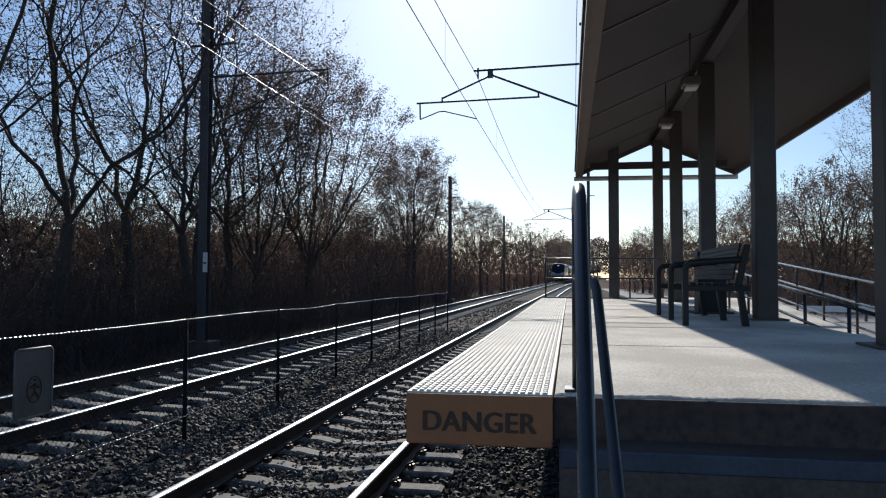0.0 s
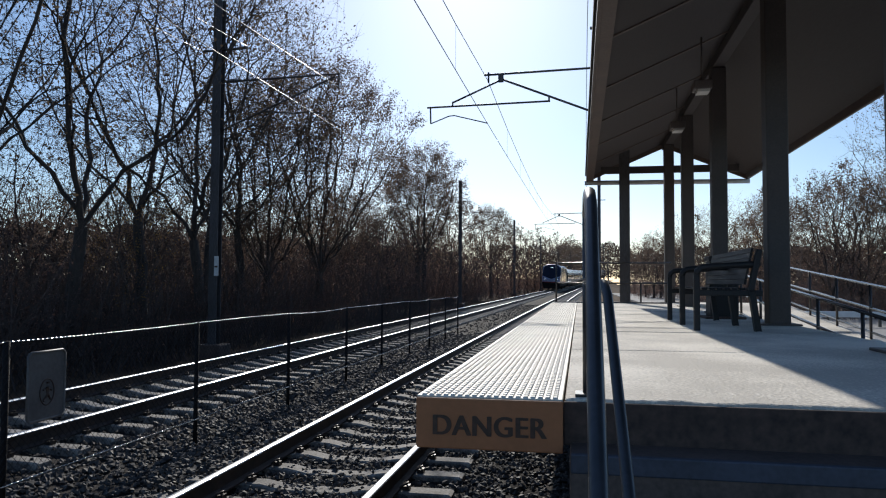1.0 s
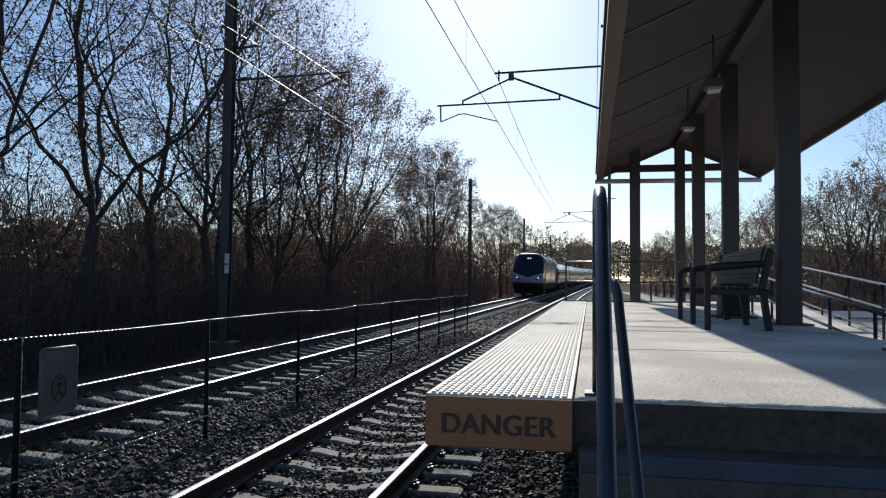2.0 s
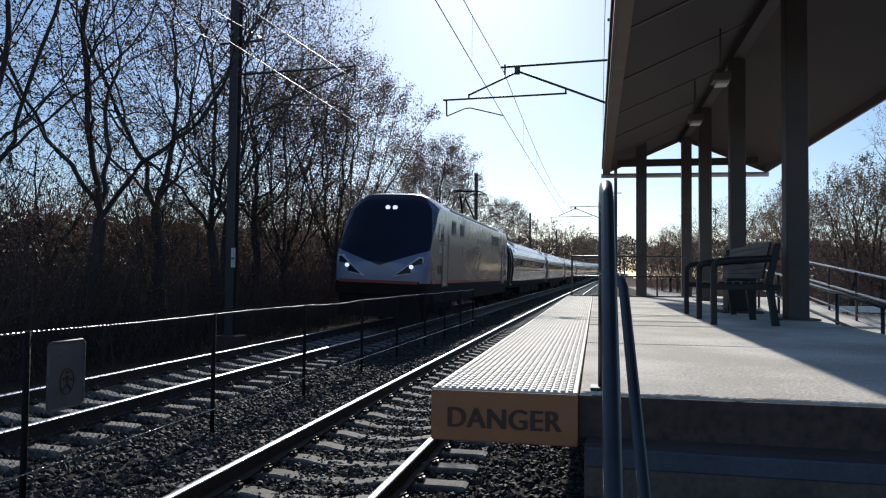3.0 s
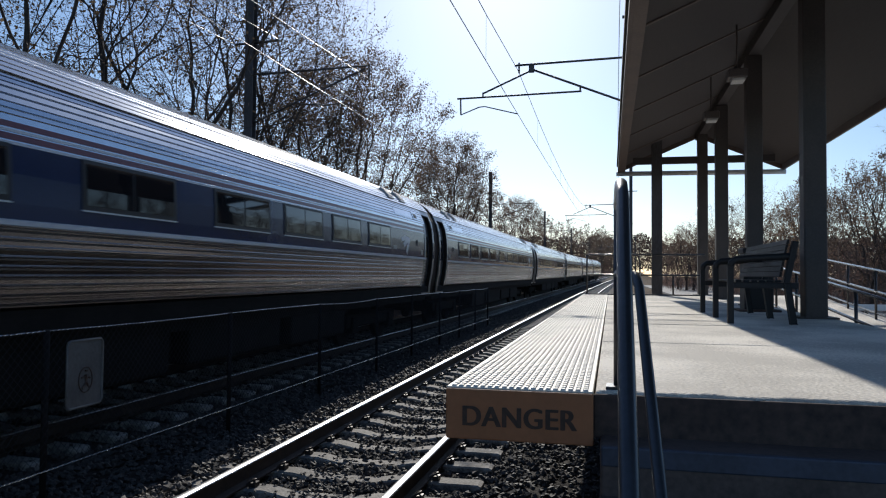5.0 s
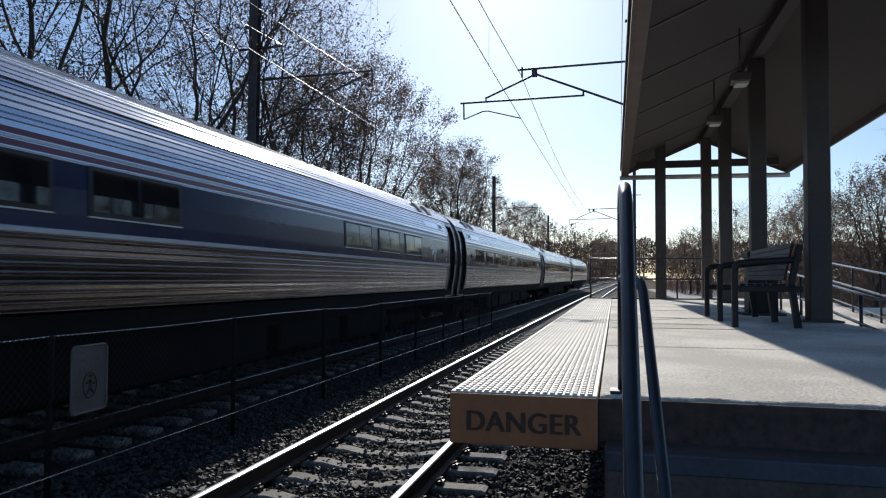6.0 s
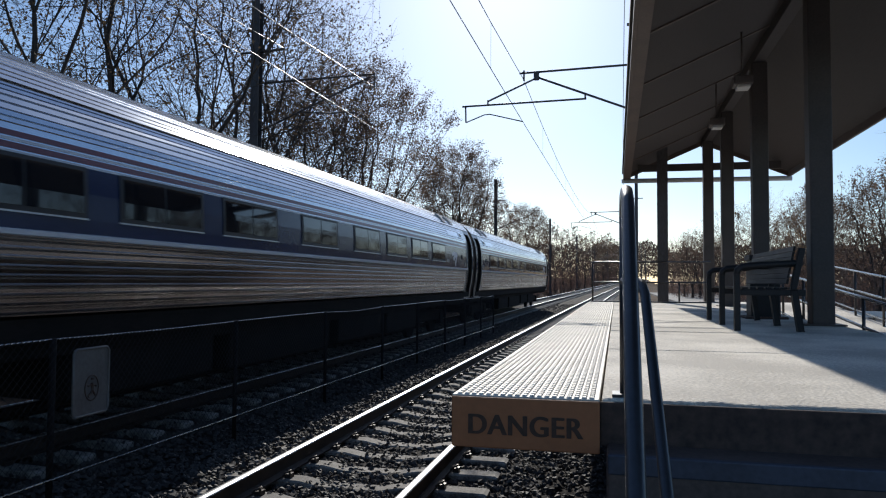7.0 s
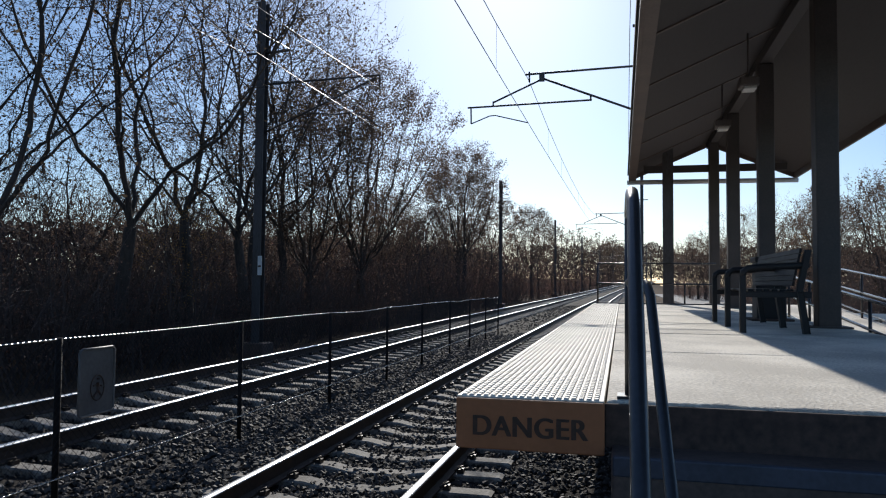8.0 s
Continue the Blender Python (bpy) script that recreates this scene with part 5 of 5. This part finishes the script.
    # trees on the far side of the car park
    for x, y, h, k, a in (
        (18.2, 37, 13.5, 3, 30), (15.4, 40, 8.6, 4, 190), (19.5, 34, 14.5, 0, 120), (14.2, 41, 9.0, 4, 60), (16.2, 44, 9.6, 4, 210), (18.5, 42, 9.4, 4, 330), (12.6, 46, 8.2, 4, 100),
        (20.5, 46, 10.5, 4, 66), (10.6, 50, 8.6, 3, 20), (8.9, 54, 8.0, 0, 250), (13.6, 52, 9.0, 4, 10), (11.8, 47.5, 6.0, 5, 40),
        (8.6, 92, 9.0, 4, 0), (9.6, 94, 9.4, 4, 90), (8.0, 99, 9.0, 4, 200), (10.8, 90, 9.2, 4, 120),
        (15, 58, 10.0, 8, 150), (12.5, 66, 9.5, 7, 270), (17, 72, 11, 6, 70), (20, 58, 12, 8, 10), (12.5, 84, 9.6, 6, 40), (14, 96, 10, 7, 200), (26, 52, 13, 6, 300), (31, 44, 14, 7, 45),
        (11, 110, 9.5, 6, 90), (14, 124, 10.5, 8, 180), (8.0, 138, 10, 7, 10), (8.6, 156, 10, 6, 250), (8.0, 176, 10.5, 8, 80), (11, 196, 11, 7, 20), (24, 80, 12, 8, 0), (22, 100, 12, 6, 130)):
        plant(x + bend(y), y, h, k, a, "by the car park")


def thicket(name, label, n, xr, yr, hr, seed, leaves, leaf, twigs):
    """Undergrowth: thin stems and small leaves."""
    rng = np.random.default_rng(seed)
    V, F, LV, LF = [], [], [], []
    for _ in range(n):
        y = rng.uniform(*yr) ** 1.0
        x = rng.uniform(*xr) + bend(y)
        h = rng.uniform(*hr) * rng.uniform(0.5, 1) * (1 + 0.55 * noise.noise((x * 0.22, y * 0.22, seed)))
        p = np.array((x, y, -0.45 + (rise(y) if x < 5 + bend(y) else 0.0)))
        d = np.array((rng.normal(0, 0.28), rng.normal(0, 0.28), 1.0))
        q = p + d * h * 0.5
        e = q + (d + (rng.normal(0, 0.3), rng.normal(0, 0.3), 0)) * h * 0.5
        for a, b, r0, r1 in ((p, q, 0.022, 0.014), (q, e, 0.014, 0.004)):
            i = len(V)
            for c, r in ((a, r0), (b, r1)):
                for k in range(3):
                    V.append((c[0] + r * math.cos(k * 2.094), c[1] + r * math.sin(k * 2.094), c[2]))
            for k in range(3):
                F.append((i + k, i + (k + 1) % 3, i + 3 + (k + 1) % 3, i + 3 + k))
        # crossing side twigs
        for _ in range(twigs):
            c = p + (e - p) * rng.uniform(0.15, 1)
            g = rng.normal(0, 1, 3) + (0, 0, 0.5)
            g *= rng.uniform(0.3, 0.9) / np.linalg.norm(g)
            w = np.cross(g, (0.3, 0.8, 0.5))
            w *= 0.006 / np.linalg.norm(w)
            i = len(V)
            V += [tuple(c - w), tuple(c + w), tuple(c + g)]
            F.append((i, i + 1, i + 2))
        for _ in range(leaves):
            u = rng.uniform(0.1, 1)
            c = p + (e - p) * u + rng.normal(0, 0.24, 3)
            a = rng.normal(0, 1, 3)
            a /= np.linalg.norm(a)
            b = np.cross(a, (0.3, 0.5, 0.8))
            b /= np.linalg.norm(b)
            s = rng.uniform(0.5, 1.25) * leaf
            i = len(LV)
            LV += [tuple(c - a * s), tuple(c - b * s * 0.6), tuple(c + a * s), tuple(c + b * s * 0.6)]
            LF.append((i, i + 1, i + 2, i + 3))
    t = thing(name, label, "undergrowth", kind="stuff")
    raw("stems", V, F, M["twig"], t)
    raw("leaves", LV, LF, M["brush"], t)


def far_wood():
    """Distant trees round the horizon, as tall uneven ranks of thin stems and small leaves; those behind the camera are
    added unseen.
    """
    rng = np.random.default_rng(17)
    V, F = [], []

    def blade(c, d, b):
        i = len(V)
        V.extend((tuple(c - d), tuple(c - b), tuple(c + d), tuple(c + b)))
        F.append((i, i + 1, i + 2, i + 3))

    for k in range(42000):
        a = rng.uniform(-0.12, 0.30) if rng.uniform() < 0.75 else rng.uniform(-2.9, 2.9)
        R = rng.uniform(360, 430)
        x, y = R * math.sin(a), R * math.cos(a)
        top = 16 + 4 * noise.noise((a * 14, 0.3, 0)) + 4.5 * noise.noise((a * 60, 3, 1))
        z = rng.uniform(0, 1) ** 0.85 * top
        c = np.array((x, y, z + (rise(y) if 0 < y else 0.0) - 0.4))
        if k % 3 == 0:
            d = np.array((rng.normal(0, 0.25), rng.normal(0, 0.25), 1.0)) * rng.uniform(0.6, 1.8)
            b = np.array((math.cos(a), -math.sin(a), 0.0)) * 0.09
        else:
            d = rng.normal(0, 0.30, 3)
            b = np.cross(d, (0.2, 0.3, 0.9))
        blade(c, d, b)
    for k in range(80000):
        # every eighth blade ranges on behind the camera, unseen wood added to cut sky light
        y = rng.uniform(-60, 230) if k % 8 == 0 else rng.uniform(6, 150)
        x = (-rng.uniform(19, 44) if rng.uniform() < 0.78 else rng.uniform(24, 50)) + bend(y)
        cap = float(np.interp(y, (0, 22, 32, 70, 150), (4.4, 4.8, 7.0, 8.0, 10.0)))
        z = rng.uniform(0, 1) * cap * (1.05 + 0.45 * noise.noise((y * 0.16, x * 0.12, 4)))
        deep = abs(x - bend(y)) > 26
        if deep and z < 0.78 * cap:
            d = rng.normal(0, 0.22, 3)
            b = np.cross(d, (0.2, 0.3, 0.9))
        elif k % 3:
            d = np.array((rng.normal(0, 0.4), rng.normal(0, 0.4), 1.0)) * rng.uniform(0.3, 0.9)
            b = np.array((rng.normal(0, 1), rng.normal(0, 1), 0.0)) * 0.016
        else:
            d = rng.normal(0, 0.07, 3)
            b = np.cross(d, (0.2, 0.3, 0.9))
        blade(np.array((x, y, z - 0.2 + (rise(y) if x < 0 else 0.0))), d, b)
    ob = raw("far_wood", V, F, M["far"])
    tagged(ob, "distant brown autumn woods on the horizon, with unseen ranks behind the camera", "woods", kind="stuff")


def car_park():
    bm = B(6.3, -30, -0.4, 60, 140, 0.17)
    ob = part("car_park", bm, M["asphalt"])
    tagged(ob, "pale grey asphalt car park beside the station", "car park", kind="structure")
    for y in (19.0,):
        t = thing("guard_rail", "low pale metal guard rail by the car park", "guard rail")
        part("beam", B(6.6, 30, 0.55, 30, 30.06, 0.80, bevel=0.02), M["gutter"], t)
        for k in range(12):
            part("post", B(6.8 + 2 * k, 30.06, 0.16, 6.9 + 2 * k, 30.16, 0.75), M["railpipe"], t)


# ------------------------------------------------------------------ build
ground()
ballast_bed()
platform()
danger_board()
stair_rail()
end_rail()
ramp()
canopy()
for _y in (8.15, 10.95):
    canopy_light(_y)
bench()
litter_bin()
car_park()
overhead_line()
fence()
fence_sign()
trees()
thicket("undergrowth", "tangled brown brush under the trees", 4200, (-26, -10.6), (6, 32), (1.2, 4.4), 3, 24, 0.034, 10)
thicket("undergrowth", "tall tangled brown brush beside the masts", 3600, (-24, -10.4), (32, 80), (2.4, 6.4), 5, 20, 0.046, 7)
thicket("undergrowth", "tangled brown brush further along the line", 2600, (-18, -9.6), (80, 300), (2.4, 6.5), 4, 15, 0.085, 4)
thicket("hedge", "brown hedge behind the car park", 2600, (10.5, 26), (36, 80), (2.0, 6.0), 8, 20, 0.046, 6)
thicket("hedge", "brown brush beyond the car park", 1000, (6.6, 20), (84, 150), (2.0, 6.0), 9, 18, 0.06, 4)
far_wood()
TRAIN = [locomotive()]
first_coach = coach(WINDOWS, "fluted stainless steel passenger coach with dark blue window band")
cafe_coach = coach(CAFE_WINDOWS, "fluted steel cafe coach with a windowless middle stretch")
for _k in range(8):
    TRAIN.append(first_coach if _k == 0 else cafe_coach if _k == 4 else copy_thing(first_coach, Matrix()))
track("near railway track of steel rails on concrete ties", NEAR_X, NEAR_Z, 0.0)
track("far railway track beyond the fence on concrete ties", FAR_X, FAR_Z, CANT)
ballast_stones()


# ------------------------------------------------------------------ movement
SPEED, PASS = 49.63, 167.11     # metres a second; place of the nose at the start


def on_line(y, back):
    """Pose of a vehicle whose origin is at y; back: how far behind its origin its second truck runs."""
    y2 = y + back
    a = -math.degrees(math.atan2(bend(y2) - bend(y), back))
    climb = math.atan2(rise(y2) - rise(y), back)
    return pose(FAR_X + bend(y), y, FAR_Z + rise(y), 0, 0, 0) @ Matrix.Rotation(radians(a), 4, "Z") @ Matrix.Rotation(climb, 4, "X") @ Matrix.Rotation(radians(CANT), 4, "Y")


def motions():
    times = [0.2 * k for k in range(41)]
    for i, v in enumerate(TRAIN):
        off = 0.4 if i == 0 else 20.42 + CAR_L * (i - 0.5)
        walk(v, [(t, on_line(PASS - SPEED * t + off, 15.0)) for t in times])


motions()
